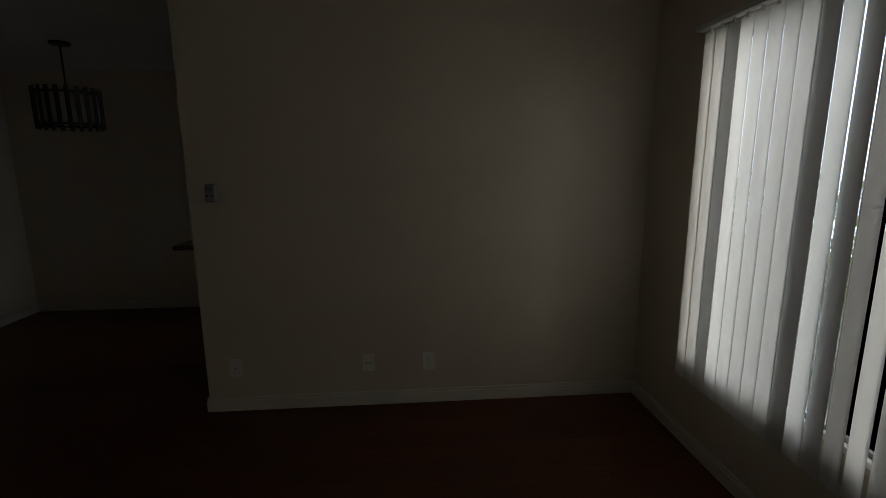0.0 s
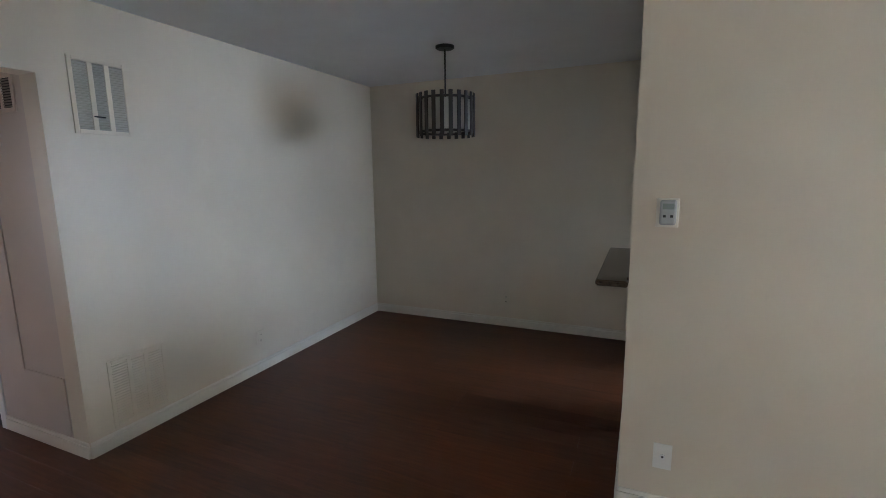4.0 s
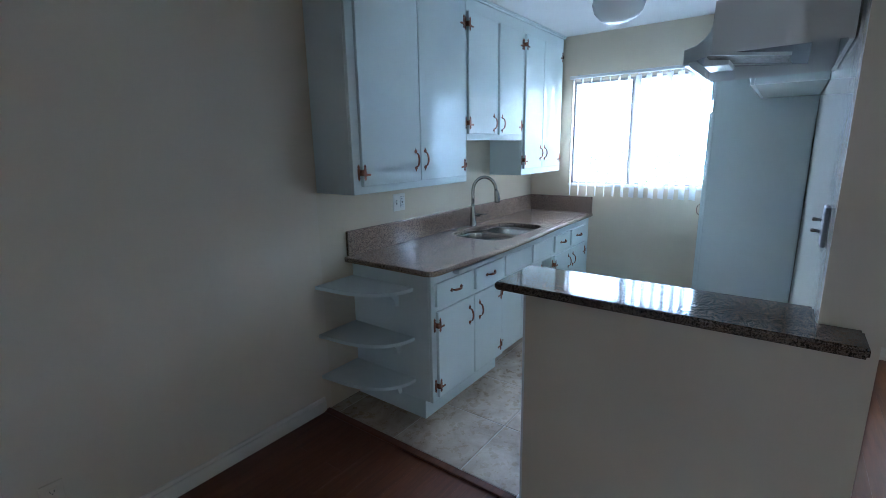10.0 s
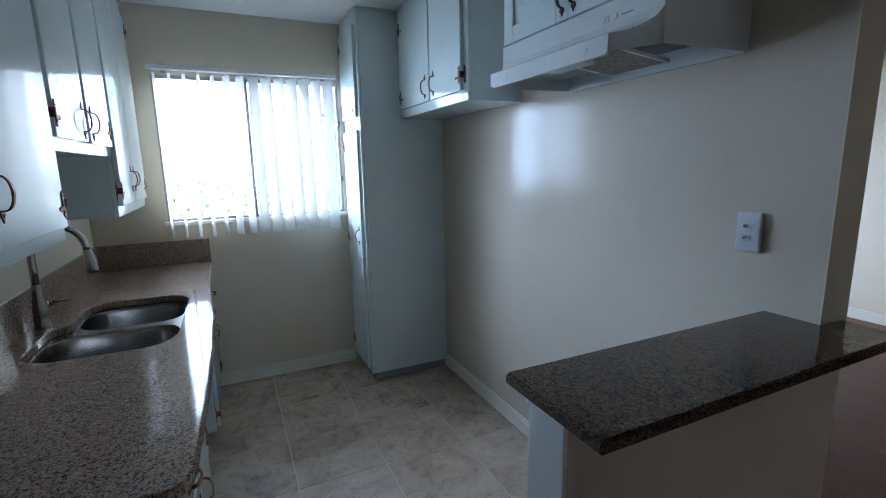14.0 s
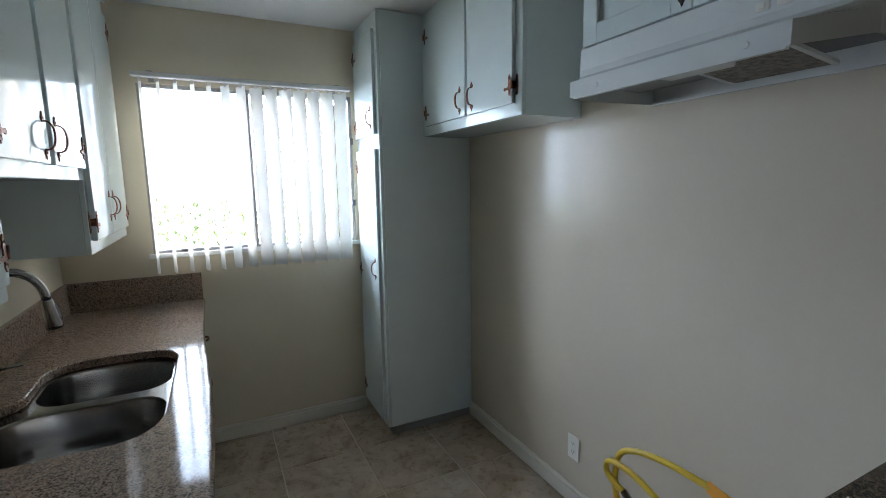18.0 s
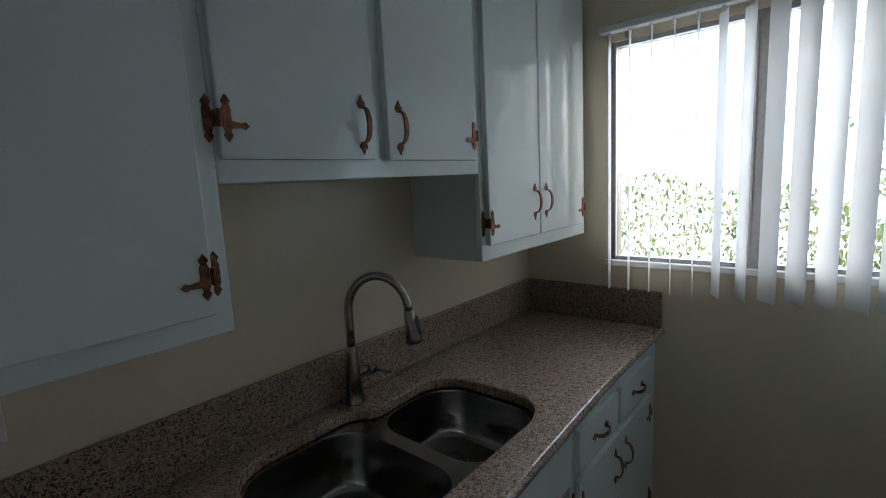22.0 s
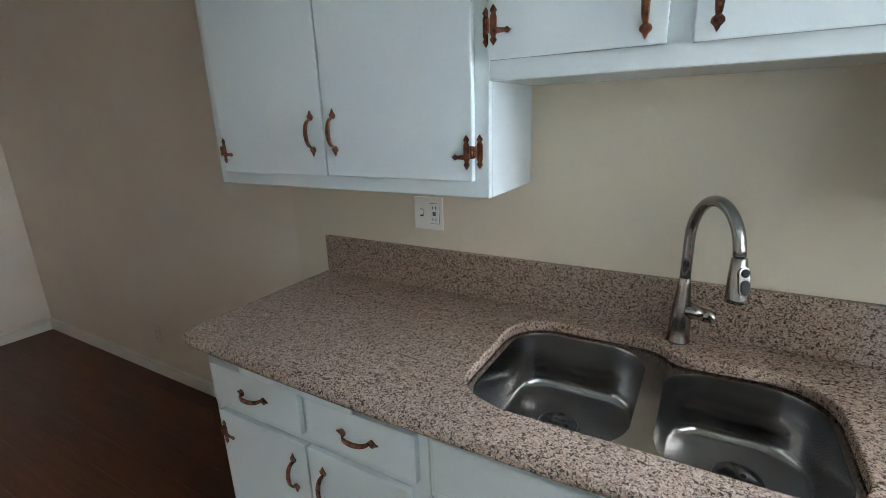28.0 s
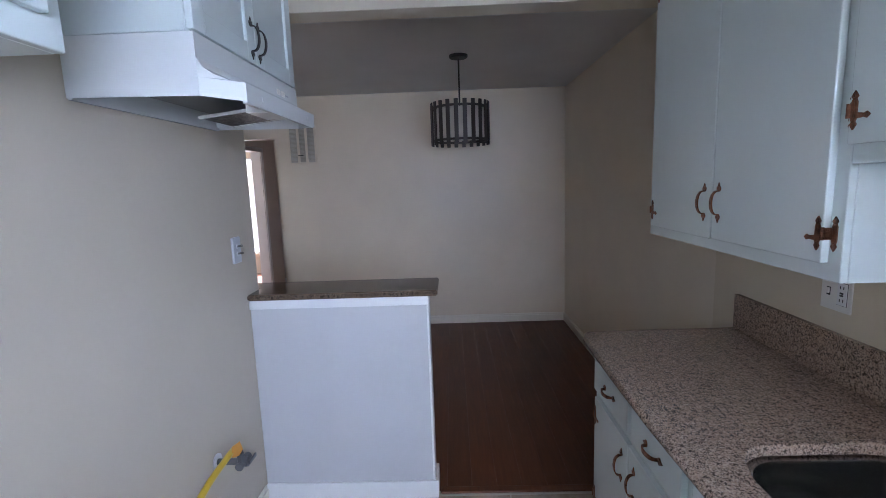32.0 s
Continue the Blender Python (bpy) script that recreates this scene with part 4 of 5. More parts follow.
# ---- plates and small fixtures ----
def wall_plate(name, x, y, z, facing, w, h, kind, label, category, face=None):
    """A wall plate; facing: the way that it looks, in degrees about z from -y."""
    t = thing(name, (x, y, z), label, category)
    t.rotation_euler = (0, 0, radians(facing))
    ORIGIN[t] = Vector((0, 0, 0))
    d = 0.012 if kind == "toggle2" else 0.006
    part("plate", box(-w / 2, -d, -h / 2, w / 2, 0, h / 2, d / 3), M["switchplate"] if kind == "toggle2" else face or M["plate"], t)
    if kind == "duplex":
        for dz in (0.022, -0.022):
            s = part("socket", box(-0.016, -0.008, dz - 0.014, 0.016, -0.006, dz + 0.014, 0.0009), face or M["plate"], t)
            for dxx in (-0.006, 0.006):
                part("slot", box(dxx - 0.0012, -0.0085, dz - 0.002, dxx + 0.0012, -0.008, dz + 0.007), M["slot"], s)
            part("slot", box(-0.002, -0.0085, dz - 0.010, 0.002, -0.008, dz - 0.006), M["slot"], s)
    elif kind == "jack":
        part("socket", cyl((0, -0.006, 0), (0, -0.009, 0), 0.012, None, 16), M["white"], t)
        part("slot", cyl((0, -0.009, 0), (0, -0.0095, 0), 0.005, None, 10), M["slot"], t)
    elif kind == "phone":
        for dxx in (-0.012, 0.012):
            part("slot", box(dxx - 0.004, -0.0068, -0.005, dxx + 0.004, -0.006, 0.005), M["slot"], t)
    elif kind == "gfci":
        part("toggle_switch", box(-0.032, -0.012, -0.006, -0.022, -0.006, 0.012, 0.002), M["plate"], t)
        part("gap", box(0.0068, -0.0066, -0.0352, 0.0432, -0.006, 0.0352), M["slot"], t)
        part("gap", box(-0.034, -0.0066, -0.012, -0.020, -0.006, 0.014), M["slot"], t)
        s = part("socket", box(0.008, -0.009, -0.034, 0.042, -0.006, 0.034, 0.001), M["white"], t)
        for dz in (0.02, -0.02):
            for dxx in (0.019, 0.031):
                part("slot", box(dxx - 0.0014, -0.0095, dz - 0.004, dxx + 0.0014, -0.009, dz + 0.005), M["slot"], s)
        part("button", box(0.019, -0.0105, -0.006, 0.031, -0.009, -0.001), M["slot"], s)
        part("button", box(0.019, -0.0105, 0.001, 0.031, -0.009, 0.006), M["slot"], s)
    elif kind == "toggle2":
        for dz in (0.016, -0.016):
            part("collar", cyl((0, -0.012, dz), (0, -0.0145, dz), 0.0105, 0.0095, 18), M["switchplate"], t)
            part("toggle", sweep([(0, -0.013, dz), (0.001, -0.022, dz + 0.002), (0.002, -0.033, dz + 0.003), (0.002, -0.036, dz + 0.003)], 0.005, 12, None, [0.0038, 0.0046, 0.0056, 0.004]), M["nickel"], t, "", True)
    return t


wall_plate("wall_outlet", -0.137, YN, 0.281, 0, 0.07, 0.115, "duplex", "cream electrical outlet painted over on the dining wall", "outlet", M["wall"])
wall_plate("wall_outlet", XW, 1.749, 0.275, 90, 0.07, 0.115, "duplex", "cream electrical outlet painted over low on the wall", "outlet", M["wall"])
wall_plate("cable_jack", 1.203, YL, 0.286, 0, 0.075, 0.118, "jack", "white cable jack plate low on the partition", "wall jack")
wall_plate("phone_jack", 2.015, YL, 0.289, 0, 0.075, 0.115, "phone", "white telephone jack plate low on the partition", "wall jack")
wall_plate("wall_outlet", 2.396, YL, 0.283, 0, 0.075, 0.118, "duplex", "white electrical outlet low on the partition", "outlet")
wall_plate("wall_outlet", 1.70, YS, 0.27, 180, 0.075, 0.118, "duplex", "white electrical outlet low on the living room wall", "outlet")
wall_plate("wall_outlet", 2.382, YK, 0.284, 180, 0.072, 0.115, "duplex", "white electrical outlet near the yellow gas hose", "outlet")
wall_plate("gfci_outlet", 1.808, YN, 1.159, 0, 0.112, 0.112, "gfci", "white switch and safety outlet above the counter", "outlet")
wall_plate("light_switch", 1.229, YK, 1.271, 180, 0.070, 0.115, "toggle2", "grey double light switch plate on the kitchen wall", "switch")

th = thing("thermostat", (1.16, YL, 1.36), "small white wall thermostat with grey display", "thermostat")
part("backplate", box(1.118, YL - 0.008, 1.300, 1.202, YL, 1.418, 0.003), M["trim"], th)
part("body", box(1.130, YL - 0.032, 1.310, 1.192, YL - 0.008, 1.412, 0.010, seg=3), M["silver"], th, "silver-grey plastic")
part("display", box(1.140, YL - 0.034, 1.375, 1.182, YL - 0.032, 1.398), M["screen"], th)
part("button", box(1.143, YL - 0.0345, 1.342, 1.153, YL - 0.032, 1.352, 0.001), M["slot"], th)
part("button", box(1.169, YL - 0.0345, 1.342, 1.179, YL - 0.032, 1.352, 0.001), M["slot"], th)


def grille(name, y0, y1, z0, z1, cols, label, depth=0.010, slat=0.013, material=None, axis="x", at=XW, sgn=1, back=None, slats=None):
    """A louvred wall grille in columns."""
    g = thing(name, (at, (y0 + y1) / 2, z0) if axis == "x" else ((y0 + y1) / 2, at, z0), label, "vent")
    material = material or M["trim"]

    def bx(a, b, c, d, lo, hi, bev=0.0):
        lo, hi = at + sgn * lo, at + sgn * hi
        return box(lo, a, c, hi, b, d, bev) if axis == "x" else box(a, lo, c, b, hi, d, bev)

    part("backing", bx(y0 + 0.01, y1 - 0.01, z0 + 0.01, z1 - 0.01, 0.0, 0.0015), back or M["vent_back"], g)
    f = 0.022
    fr = bmesh.new()
    for a, b, c, d in ((y0, y0 + f, z0, z1), (y1 - f, y1, z0, z1), (y0 + f, y1 - f, z0, z0 + f), (y0 + f, y1 - f, z1 - f, z1)):
        join(fr, bx(a, b, c, d, 0, depth, 0.002))
    w = (y1 - y0 - 2 * f) / cols
    for k in range(1, cols):
        join(fr, bx(y0 + f + w * k - 0.013, y0 + f + w * k + 0.013, z0 + f, z1 - f, 0, depth - 0.001, 0.002))
    part("frame", fr, material, g)
    for k in range(cols):
        a, b = y0 + f + w * k + (0.013 if k else 0), y0 + f + w * (k + 1) - (0.013 if k < cols - 1 else 0)
        z = z0 + f + slat * 0.5
        while z < z1 - f - slat * 0.3:
            e = bx(a, b, z - slat * 0.36, z + slat * 0.36, 0.0016, 0.0036)
            c = e.verts
            cen = sum((v.co for v in c), Vector()) / 8
            bmesh.ops.rotate(e, cent=cen, matrix=Matrix.Rotation(radians(28) * sgn, 3, "Y" if axis == "x" else "X"), verts=c)
            bmesh.ops.translate(e, verts=e.verts, vec=(sgn * 0.002, 0, 0) if axis == "x" else (0, sgn * 0.002, 0))
            part("slat", e, slats or material, g)
            z += slat
    return g


grille("upper_wall_vent", 0.636, 0.932, 1.757, 2.146, 3, "cream louvred wall heater grille high on the wall", material=M["wall"], slats=M["vent_slat"])
part("damper_tab", box(XW + 0.008, 0.735, 1.845, XW + 0.014, 0.79, 1.852), M["slot"], bpy.data.objects["upper_wall_vent"])
grille("lower_wall_vent", 0.634, 0.974, 0.11, 0.51, 3, "cream painted return grille low on the wall", 0.006, 0.016, M["wall"], back=M["wall"])
grille("hall_vent", -2.17, -1.84, 1.86, 2.05, 3, "dark louvred grille high in the hall", 0.008, 0.013, M["hall_wall"], "y", HY1, -1, M["slot"], M["vent_dark"])
bm = bmesh.new()
box(-2.18, HY1 - 0.008, 0.43, -2.165, HY1, 1.85, 0.002, bm)
box(-2.165, HY1 - 0.008, 0.43, -1.80, HY1, 0.445, 0.002, bm)
box(-1.80, HY1 - 0.008, 0.10, -1.785, HY1, 0.445, 0.002, bm)
solo("heater_panel_trim", bm, M["hall_wall"], "thin raised strips framing the hall heater panel", "panel trim", "structure")

# ---- dining pendant ----
LX, LY = -0.31, 2.395
lamp = thing("pendant_lamp", (LX, LY, 1.79), "dark wooden slatted drum pendant lamp", "lamp")
part("canopy", lathe([(0.068, CEIL - 0.0005), (0.068, CEIL - 0.016), (0.060, CEIL - 0.022), (0.012, CEIL - 0.024)], (LX, LY)), M["black"], lamp)
part("rod", cyl((LX, LY, CEIL - 0.02), (LX, LY, 2.06), 0.0065, None, 12), M["black"], lamp)
for z in (2.065, 1.832):
    ring = lathe([(0.199, z - 0.008), (0.206, z - 0.008), (0.206, z + 0.008), (0.199, z + 0.008)], (LX, LY), 48)
    bmesh.ops.delete(ring, geom=[f for f in ring.faces if len(f.verts) > 4], context="FACES")
    part("ring", ring, M["darkwood"], lamp)
slat_bm = box(-0.0145, -0.004, -0.153, 0.0145, 0.004, 0.153, 0.0015)
slat_me = mesh_of("slat", slat_bm, M["darkwood"])
for k in range(22):
    a = 2 * math.pi * k / 22
    placed("slat", slat_me, Matrix.Translation((LX + 0.214 * math.sin(a), LY - 0.214 * math.cos(a), 1.950)) @ pose(0, 0, 0, 0, 0, math.degrees(a)), lamp)
bm = bmesh.new()
for k in range(3):
    a = 2 * math.pi * k / 3 + 0.3
    cyl((LX, LY, 2.065), (LX + 0.201 * math.cos(a), LY + 0.201 * math.sin(a), 2.065), 0.004, None, 8, bm)
part("spider", bm, M["black"], lamp)
drum = lathe([(0.1925, 1.845), (0.1925, 2.055), (0.1905, 2.055), (0.1905, 1.847)], (LX, LY), 48)
bmesh.ops.delete(drum, geom=[f for f in drum.faces if len(f.verts) > 4], context="FACES")
part("inner_shade", drum, M["shade"], lamp, "pale fabric inner drum", True)
part("diffuser", lathe([(0.1895, 1.852), (0.1895, 1.856), (0.01, 1.857)], (LX, LY), 48), M["shade"], lamp, "pale diffuser disc")

# ---- kitchen ceiling light ----
KX, KY = 2.465, 2.35
cl = thing("ceiling_light", (KX, KY, 2.18), "round white opal glass ceiling light", "lamp")
part("collar", lathe([(0.085, CEIL), (0.085, CEIL - 0.03), (0.075, CEIL - 0.04), (0.06, CEIL - 0.05)], (KX, KY)), M["nickel"], cl)
part("globe", lathe([(0.062, 2.395), (0.10, 2.375), (0.135, 2.335), (0.145, 2.29), (0.132, 2.245), (0.10, 2.21), (0.05, 2.188), (0.01, 2.182)], (KX, KY), 40), M["opal"], cl, "", True)


# ---- windows and blinds ----
def window(name, y0, y1, z0, z1, mullions, label):
    w = thing(name, (XE + 0.05, (y0 + y1) / 2, z0), label, "window", kind="structure")
    x0, x1 = XE + 0.010, XE + 0.050
    f = 0.019
    fr = bmesh.new()
    box(x0, y0, z0, x1, y0 + f, z1, 0.002, fr)
    box(x0, y1 - f, z0, x1, y1, z1, 0.002, fr)
    box(x0, y0 + f, z0, x1, y1 - f, z0 + f, 0.002, fr)
    box(x0, y0 + f, z1 - f, x1, y1 - f, z1, 0.002, fr)
    part("window_frame", fr, M["alu"], w)
    edges = [y0 + f] + [m for m in mullions] + [y1 - f]
    for m in mullions:
        part("mullion", box(x0 - 0.004, m - 0.02, z0 + f, x1 - 0.004, m + 0.02, z1 - f, 0.002), M["alu"], w)
    for a, b in zip(edges, edges[1:]):
        p = part("pane", box(x0 + 0.018, a, z0 + f, x0 + 0.022, b, z1 - f), M["glass"], w)
        p.visible_shadow = False
    part("window_sill", box(XE - 0.018, y0 - 0.02, z0 - 0.022, XE + 0.010, y1 + 0.02, z0 + 0.003, 0.004), M["white"], w)
    return w


window("window_1", WY0, WY1, WZ0, WZ1, [2.575], "aluminium sliding kitchen window with white sill")
w1 = bpy.data.objects["window_1"]
for z in (1.40, 1.78):
    part("latch", box(XE - 0.008, 1.965, z - 0.02, XE + 0.0105, 1.985, z + 0.02, 0.003), M["hood_in"], w1, "small metal latch")
part("pull_rail", box(XE - 0.006, 2.582, 1.19, XE + 0.0055, 2.595, 2.02, 0.003), M["alu"], w1)
window("window_2", LY0, LY1, LZ0, LZ1, [-0.14, -0.95], "wide aluminium living room window")
bed = thing("window_3", (-4.95, -1.2, 0.35), "bright bedroom window", "window", kind="structure")
p = part("pane", box(-4.98, -1.75, 0.35, -4.976, -0.70, 2.05), M["glass"], bed)
p.visible_shadow = False
bm = bmesh.new()
box(-5.0, -1.75, 0.35, -4.96, -1.72, 2.05, 0.002, bm)
box(-5.0, -0.73, 0.35, -4.96, -0.70, 2.05, 0.002, bm)
box(-5.0, -1.72, 0.35, -4.96, -0.73, 0.38, 0.002, bm)
box(-5.0, -1.72, 2.02, -4.96, -0.73, 2.05, 0.002, bm)
part("window_frame", bm, M["white"], bed)


def slat_mesh(height, width):
    """One vertical blind vane: slightly curved, hanging down from its top at 0, its width along y."""
    bm = bmesh.new()
    cols = 11
    rows = []
    for z in (0.0, -height):
        rows.append([bm.verts.new((0.005 * (1 - (2 * k / (cols - 1) - 1) ** 2), (k / (cols - 1) - 0.5) * width, z)) for k in range(cols)])
    for k in range(cols - 1):
        bm.faces.new((rows[0][k], rows[0][k + 1], rows[1][k + 1], rows[1][k]))
    bmesh.ops.solidify(bm, geom=bm.faces[:], thickness=0.0009)
    return mesh_of("vane", bm, M["blind"], False)


def vertical_blind(name, x, ys, z_top, height, width, turns, label, rail):
    b = thing(name, (x, sum(ys) / len(ys), z_top), label, "blind")
    part("head_rail", box(x - 0.022, rail[0], z_top, x + 0.022, rail[1], z_top + 0.024, 0.004), M["white"], b)
    me = slat_mesh(height, width)
    hook = mesh_of("hook", box(-0.004, -0.006, -0.012, 0.004, 0.006, 0.014), M["white"])
    for y, a in zip(ys, turns):
        v = placed("vane", me, Matrix.Translation((x, y, z_top - 0.014)) @ pose(0, 0, 0, 0, 0, a), b)
        placed("hook", hook, Matrix.Translation((x, y, z_top - 0.008)), b)
    for y in (rail[0] + 0.08, rail[1] - 0.08):
        br = bmesh.new()
        box(x - 0.01, y - 0.012, z_top + 0.024, XE - 0.001, y + 0.012, z_top + 0.032, 0.001, br)
        box(XE - 0.006, y - 0.012, z_top - 0.01, XE - 0.001, y + 0.012, z_top + 0.024, 0.001, br)
        part("bracket", br, M["alu"], b)
    return b


random.seed(4)
ks = [3.0645 - 0.0775 * k for k in range(14)]
kt = [-74] * 5 + [-62] * 2 + [-49] * 7
vertical_blind("vertical_blind", 3.680, ks, 2.066, 0.995, 0.088, [a + random.uniform(-2, 2) for a in kt], "white vinyl vertical blind at the kitchen window, half turned open", (1.995, 3.10))
ls = [0.615 - 0.0782 * k for k in range(31)]
lt = [max(-26, min(-6, -6 - 2.6 * (k - 8))) + random.uniform(-0.15, 0.15) for k in range(31)]
vertical_blind("vertical_blind", 3.675, ls, 2.118, 1.680, 0.089, lt, "white vinyl vertical blind nearly closed over the living room window", (-1.82, 0.70))

# ---- gas valve and hose ----
gas = thing("gas_valve", (1.55, 1.40, 0.48), "old gas valve with a coiled yellow hose", "gas valve")
part("wall_plate", cyl((1.555, YK, 0.475), (1.555, YK + 0.006, 0.475), 0.032, None, 20), M["white"], gas)
part("pipe", cyl((1.555, YK + 0.004, 0.475), (1.555, 1.46, 0.475), 0.0125, None, 14), M["hood_in"], gas)
bm = bmesh.new()
cyl((1.555, 1.445, 0.475), (1.555, 1.485, 0.475), 0.021, None, 6, bm)
cyl((1.595, 1.465, 0.475), (1.515, 1.465, 0.475), 0.016, None, 12, bm)
cyl((1.575, 1.465, 0.475), (1.575, 1.465, 0.525), 0.014, None, 6, bm)
box(1.505, 1.488, 0.468, 1.565, 1.496, 0.482, 0.002, bm)
part("valve_body", bm, M["hood_in"], gas, "dull grey brass valve")
part("nut", cyl((1.577, 1.465, 0.525), (1.585, 1.465, 0.555), 0.013, 0.012, 6), M["nickel"], gas)
hp = [(1.585, 1.465, 0.55), (1.615, 1.468, 0.568), (1.70, 1.475, 0.575), (1.82, 1.48, 0.572), (1.93, 1.485, 0.55), (2.00, 1.49, 0.50), (2.015, 1.49, 0.38), (1.98, 1.49, 0.26), (1.90, 1.50, 0.19), (1.80, 1.52, 0.19), (1.70, 1.53, 0.27), (1.69, 1.53, 0.36), (1.76, 1.52, 0.43), (1.90, 1.515, 0.475), (2.02, 1.51, 0.47), (2.04, 1.51, 0.42), (1.99, 1.51, 0.392), (1.955, 1.51, 0.385)]


def smooth_path(p, sub=5):
    pts = [Vector(q) for q in p]
    out = []
    for i in range(len(pts) - 1):
        a, b, c, d = pts[max(i - 1, 0)], pts[i], pts[i + 1], pts[min(i + 2, len(pts) - 1)]
        for k in range(sub):
            t = k / sub
            out.append(0.5 * ((2 * b) + (c - a) * t + (2 * a - 5 * b + 4 * c - d) * t * t + (3 * b - a - 3 * c + d) * t ** 3))
    out.append(pts[-1])
    return out


part("hose", sweep(smooth_path(hp), 0.0115, 12), M["hose"], gas, "bright yellow coated gas hose", True)
part("hose_end", cyl((1.957, 1.51, 0.386), (1.915, 1.51, 0.358), 0.013, None, 6), M["nickel"], gas)
part("hose_plug", cyl((1.917, 1.51, 0.359), (1.900, 1.51, 0.348), 0.011, 0.009, 10), M["black"], gas)
tagpts = [(1.585, 0.545), (1.62, 0.54), (1.668, 0.562), (1.662, 0.602), (1.602, 0.588)]
e = extrude_poly(tagpts, 0.001, "y")
bmesh.ops.translate(e, verts=e.verts, vec=(0, 1.482, 0))
part("warning_tag", e, M["tag"], gas, "orange paper tag")

# ---- outside ----
solo("ground", box(-900, -900, -0.42, 900, 900, -0.40), M["asphalt"], "pale sunlit paving outside the windows", "ground", "structure")


def hedge(name, x0, x1, y0, y1, z1, count, label, size=0.05):
    rng = random.Random(hash(name) % 7 + 3)
    vs, fs = [], []
    for i in range(count):
        y = rng.uniform(y0, y1)
        top = z1 + 0.16 * math.sin(y * 2.3) + 0.10 * math.sin(y * 5.1 + 1)
        z = -0.4 + (top + 0.4) * rng.random() ** 0.7
        x = rng.uniform(x0, x1) + 0.12 * math.sin(y * 3 + z * 4)
        s = size * rng.uniform(0.5, 1.2)
        a, b, c = rng.uniform(0, 6.28), rng.uniform(-0.9, 0.9), rng.uniform(0, 6.28)
        rot = Euler((b, a * 0.3, c)).to_matrix()
        k = len(vs)
        for u, v, w in ((-1, 0, 0), (-0.2, -0.5, 0.12), (1, 0, -0.1), (-0.2, 0.5, 0.12)):
            q = rot @ Vector((u * s, v * s, w * s))
            vs.append((x + q.x, y + q.y, z + q.z))
        fs.append((k, k + 1, k + 2, k + 3))
    me = bpy.data.meshes.new(name)
    me.from_pydata(vs, [], fs)
    me.materials.append(M["leaf"])
    return tagged(new(name, me), label, "hedge", kind="stuff")


hedge("hedge", 6.4, 7.1, -7, 9, 1.30, 38000, "sunlit leafy green hedge outside the windows", 0.034)


def leafy_tree(x, y, height, spread, count, label):
    """A tapered trunk, limbs and a loose crown of separate leaves."""
    rng = random.Random(21)
    tree = thing("tree", (x, y, -0.4), label, "tree")
    bm = sweep([(x, y, -0.4), (x + 0.03, y + 0.02, 0.6), (x - 0.02, y + 0.05, 1.5), (x + 0.02, y, 2.6)], 0.1, 10, None, [0.11, 0.085, 0.07, 0.03])
    part("trunk", bm, M["bark"], tree, "", True)
    clumps = []
    for k in range(26):
        ang, up = rng.uniform(0, 6.28), rng.uniform(0.7, height)
        r = spread * (0.35 + 0.65 * rng.random()) * (1.0 - 0.35 * abs(up / height - 0.5))
        tip = Vector((x + 0.45 * r * math.cos(ang), y + r * math.sin(ang), up))
        clumps.append(tip)
        if k < 12:
            z0 = max(0.4, up - 0.7)
            part("limb", sweep([(x, y, z0), ((x + tip.x) / 2, (y + tip.y) / 2, (z0 + up) / 2 + 0.1), tip], 0.02, 6, None, [0.028, 0.018, 0.006]), M["bark"], tree)
    vs, fs = [], []
    for i in range(count):
        c = rng.choice(clumps)
        p = c + Vector((rng.gauss(0, 0.12), rng.gauss(0, 0.24), rng.gauss(0, 0.22)))
        s = rng.uniform(0.025, 0.055)
        rot = Euler((rng.uniform(-0.9, 0.9), rng.uniform(-0.9, 0.9), rng.uniform(0, 6.28))).to_matrix()
        k = len(vs)
        for u, v, w in ((-1, 0, 0), (-0.2, -0.5, 0.12), (1, 0, -0.1), (-0.2, 0.5, 0.12)):
            vs.append(tuple(p + rot @ Vector((u * s, v * s, w * s)) - ORIGIN[tree]))
        fs.append((k, k + 1, k + 2, k + 3))
    me = bpy.data.meshes.new("crown")
    me.from_pydata(vs, [], fs)
    me.materials.append(M["leaf"])
    crown = new("crown", me)
    crown.parent = tree
    tagged(crown, "loose green leaves")
    return tree


leafy_tree(7.55, 1.15, 3.6, 1.2, 5000, "leafy green garden tree outside the windows")
# ---- floors, piece by piece ----
floor = tagged(new("floor"), "dark red-brown wooden plank floor", "floor", kind="structure")
ORIGIN[floor] = Vector((0, 0, 0))
PW = 0.127


def plank_mesh(length):
    bm = box(0, 0, -0.012, length - 0.0004, PW - 0.0004, 0, 0.0002, seg=1)
    return mesh_of("plank", bm, M["plank"])


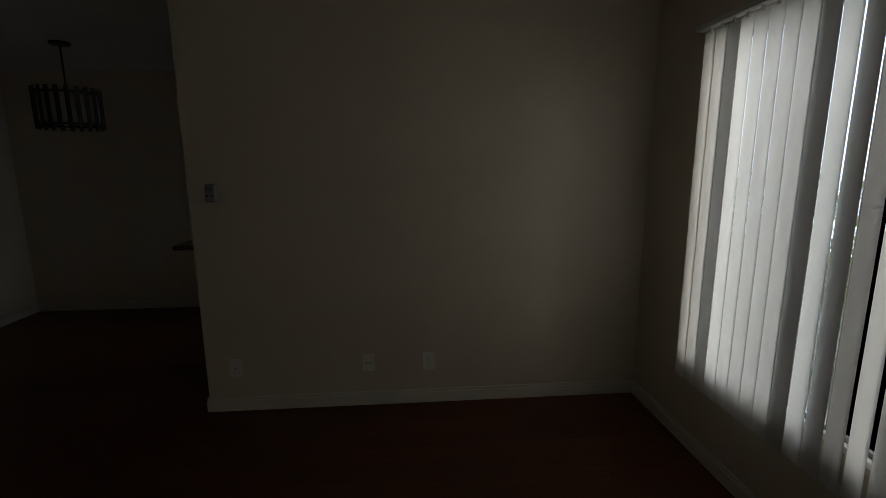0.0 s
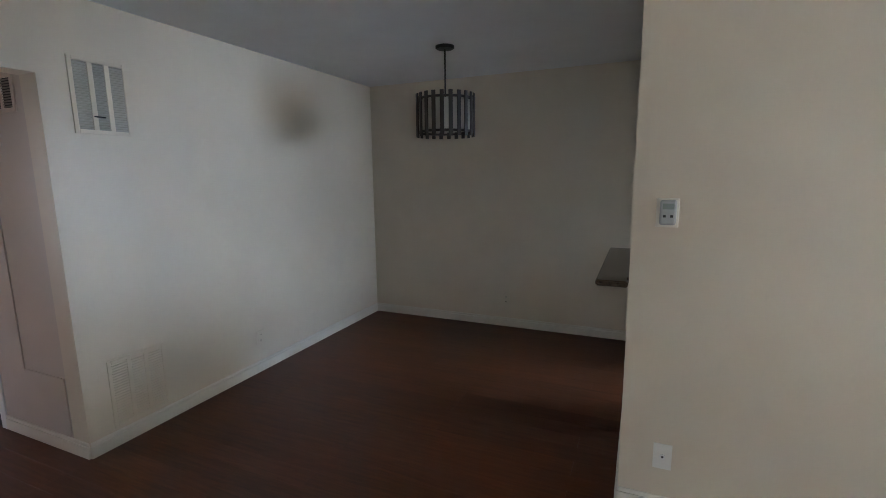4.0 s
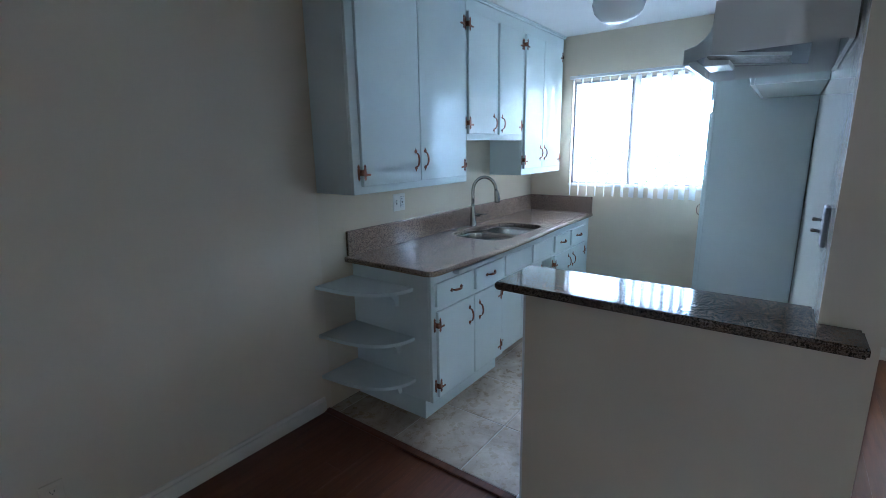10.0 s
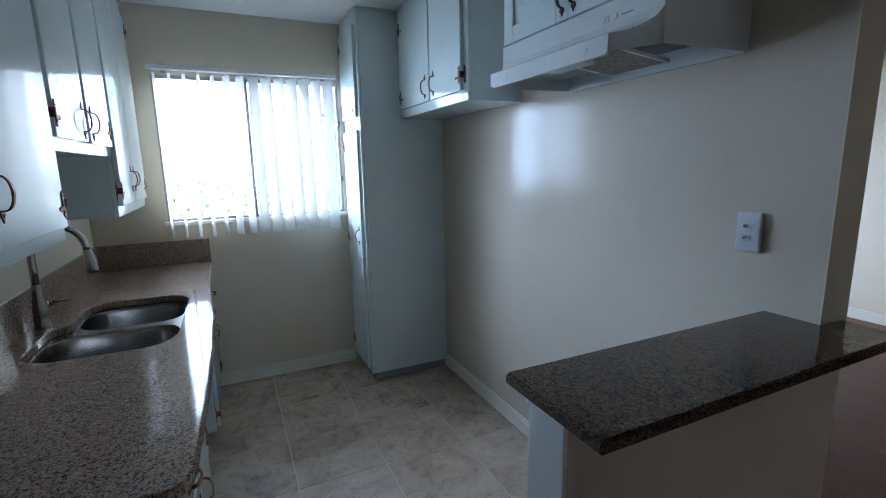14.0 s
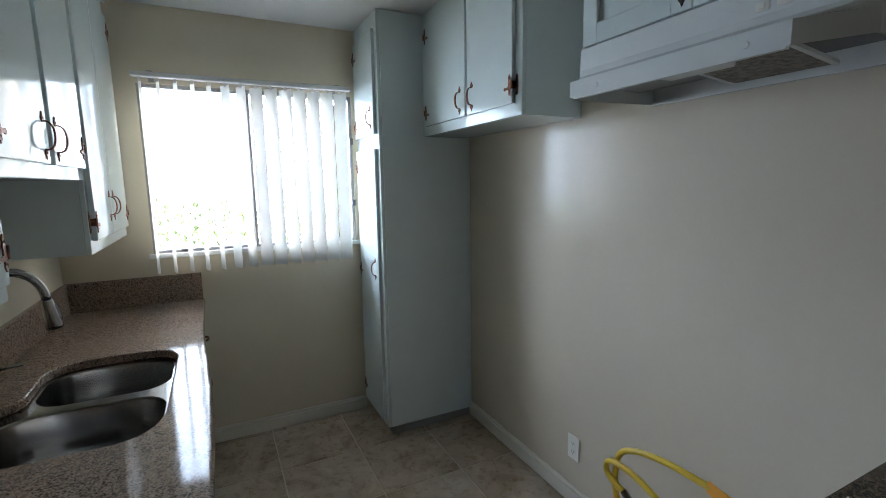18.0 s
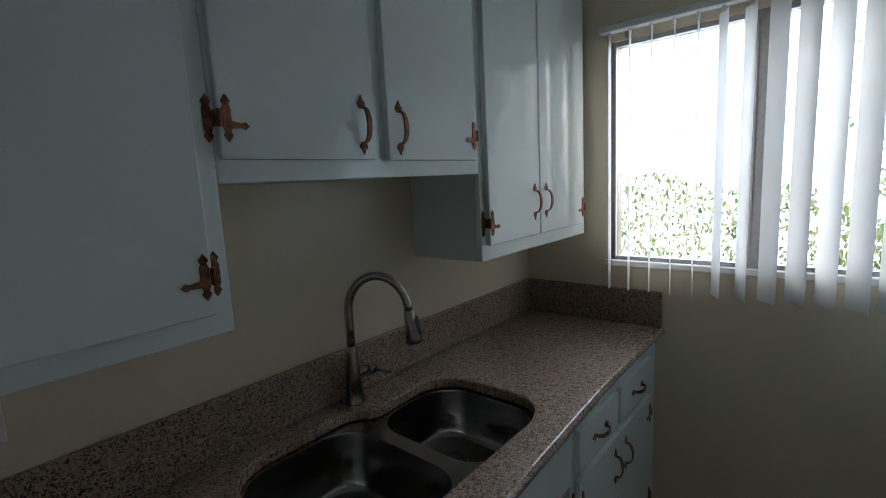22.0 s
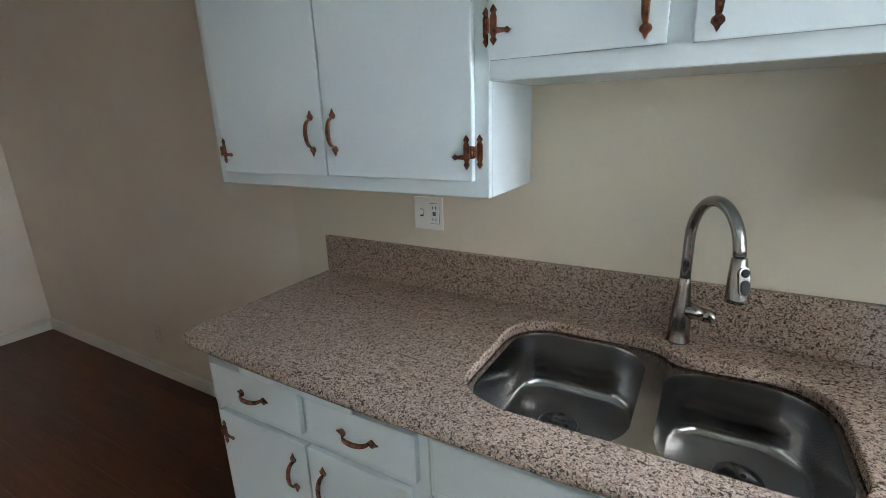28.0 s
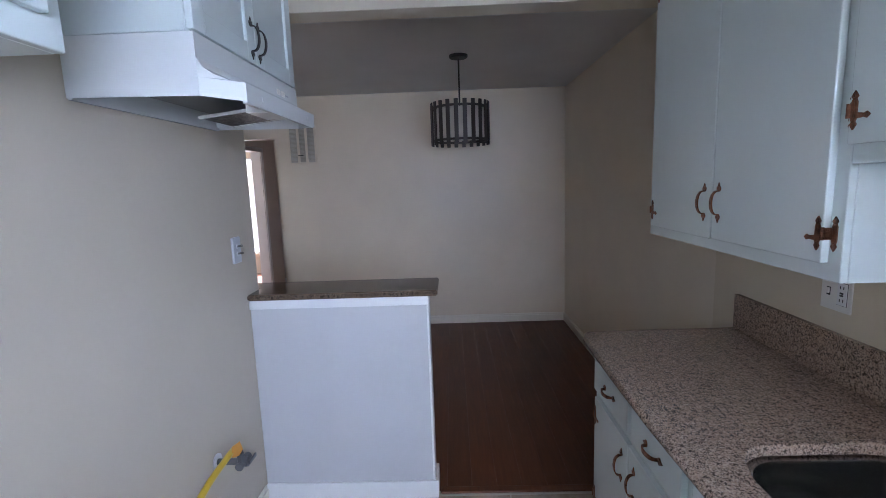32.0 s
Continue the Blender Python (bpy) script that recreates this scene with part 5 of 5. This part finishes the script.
LENGTHS = (1.22, 0.81, 0.41)
PLANKS = {q: plank_mesh(q) for q in LENGTHS}
rng = random.Random(11)


def lay(x0, x1, y0, y1, base):
    """Rows of planks along x, cut at the ends."""
    y = y0
    rest = bmesh.new()
    count = 0
    row = 0
    while y < y1 - 0.01:
        w = min(PW, y1 - y)
        x = x0
        first = rng.choice((0.41, 0.81, 1.22))
        while x < x1 - 0.01:
            q = min(first if x == x0 else 1.22, x1 - x)
            if w == PW and any(abs(q - l) < 1e-6 for l in LENGTHS):
                me = PLANKS[min(LENGTHS, key=lambda l: abs(l - q))]
            else:
                bm = box(0, 0, -0.012, q - 0.0004, w - 0.0004, 0, 0.0002, seg=1)
                me = mesh_of("plank", bm, M["plank"])
            ob = new("plank", me)
            ob.location = (x, y, 0)
            ob.parent = floor
            x += q
        y += w


lay(XW, XE, YS, YL, 0)
lay(XW, 1.10, YL, YN, 0)
lay(HX, XW, HY0, HY1, 0)
solo("bedroom_floor", box(-4.9, -3.35, -0.012, XW - T, HY0 - 0.001, 0.0), M["plank"], "dark wooden bedroom floor", "floor", "structure")
strip = box(1.085, 2.217, 0, 1.128, YN - 0.001, 0.012, 0.005)
solo("threshold_strip", strip, M["plank"], "dark wooden threshold strip between wood and tile", "threshold", "structure")

kfloor = solo("kitchen_floor", box(1.10, YK, -0.012, XE, YN, -0.0025), M["grout"], "beige ceramic tile floor with pale grout", "floor", "structure")
TP = 0.43
cache = {}
for i in range(-1, 7):
    for j in range(-1, 5):
        x0, x1 = 1.138 + TP * i, 1.138 + TP * (i + 1)
        y0, y1 = 1.70 + TP * j, 1.70 + TP * (j + 1)
        x0, x1, y0, y1 = max(x0, 1.125), min(x1, XE), max(y0, YK), min(y1, YN)
        if x1 - x0 < 0.03 or y1 - y0 < 0.03:
            continue
        key = (round(x1 - x0, 3), round(y1 - y0, 3))
        if key not in cache:
            cache[key] = mesh_of("tile", box(0.003, 0.003, -0.01, key[0] - 0.003, key[1] - 0.003, 0.0, 0.0022), M["tile"])
        ob = new("tile", cache[key])
        ob.location = (x0, y0, 0)
        ob.parent = kfloor
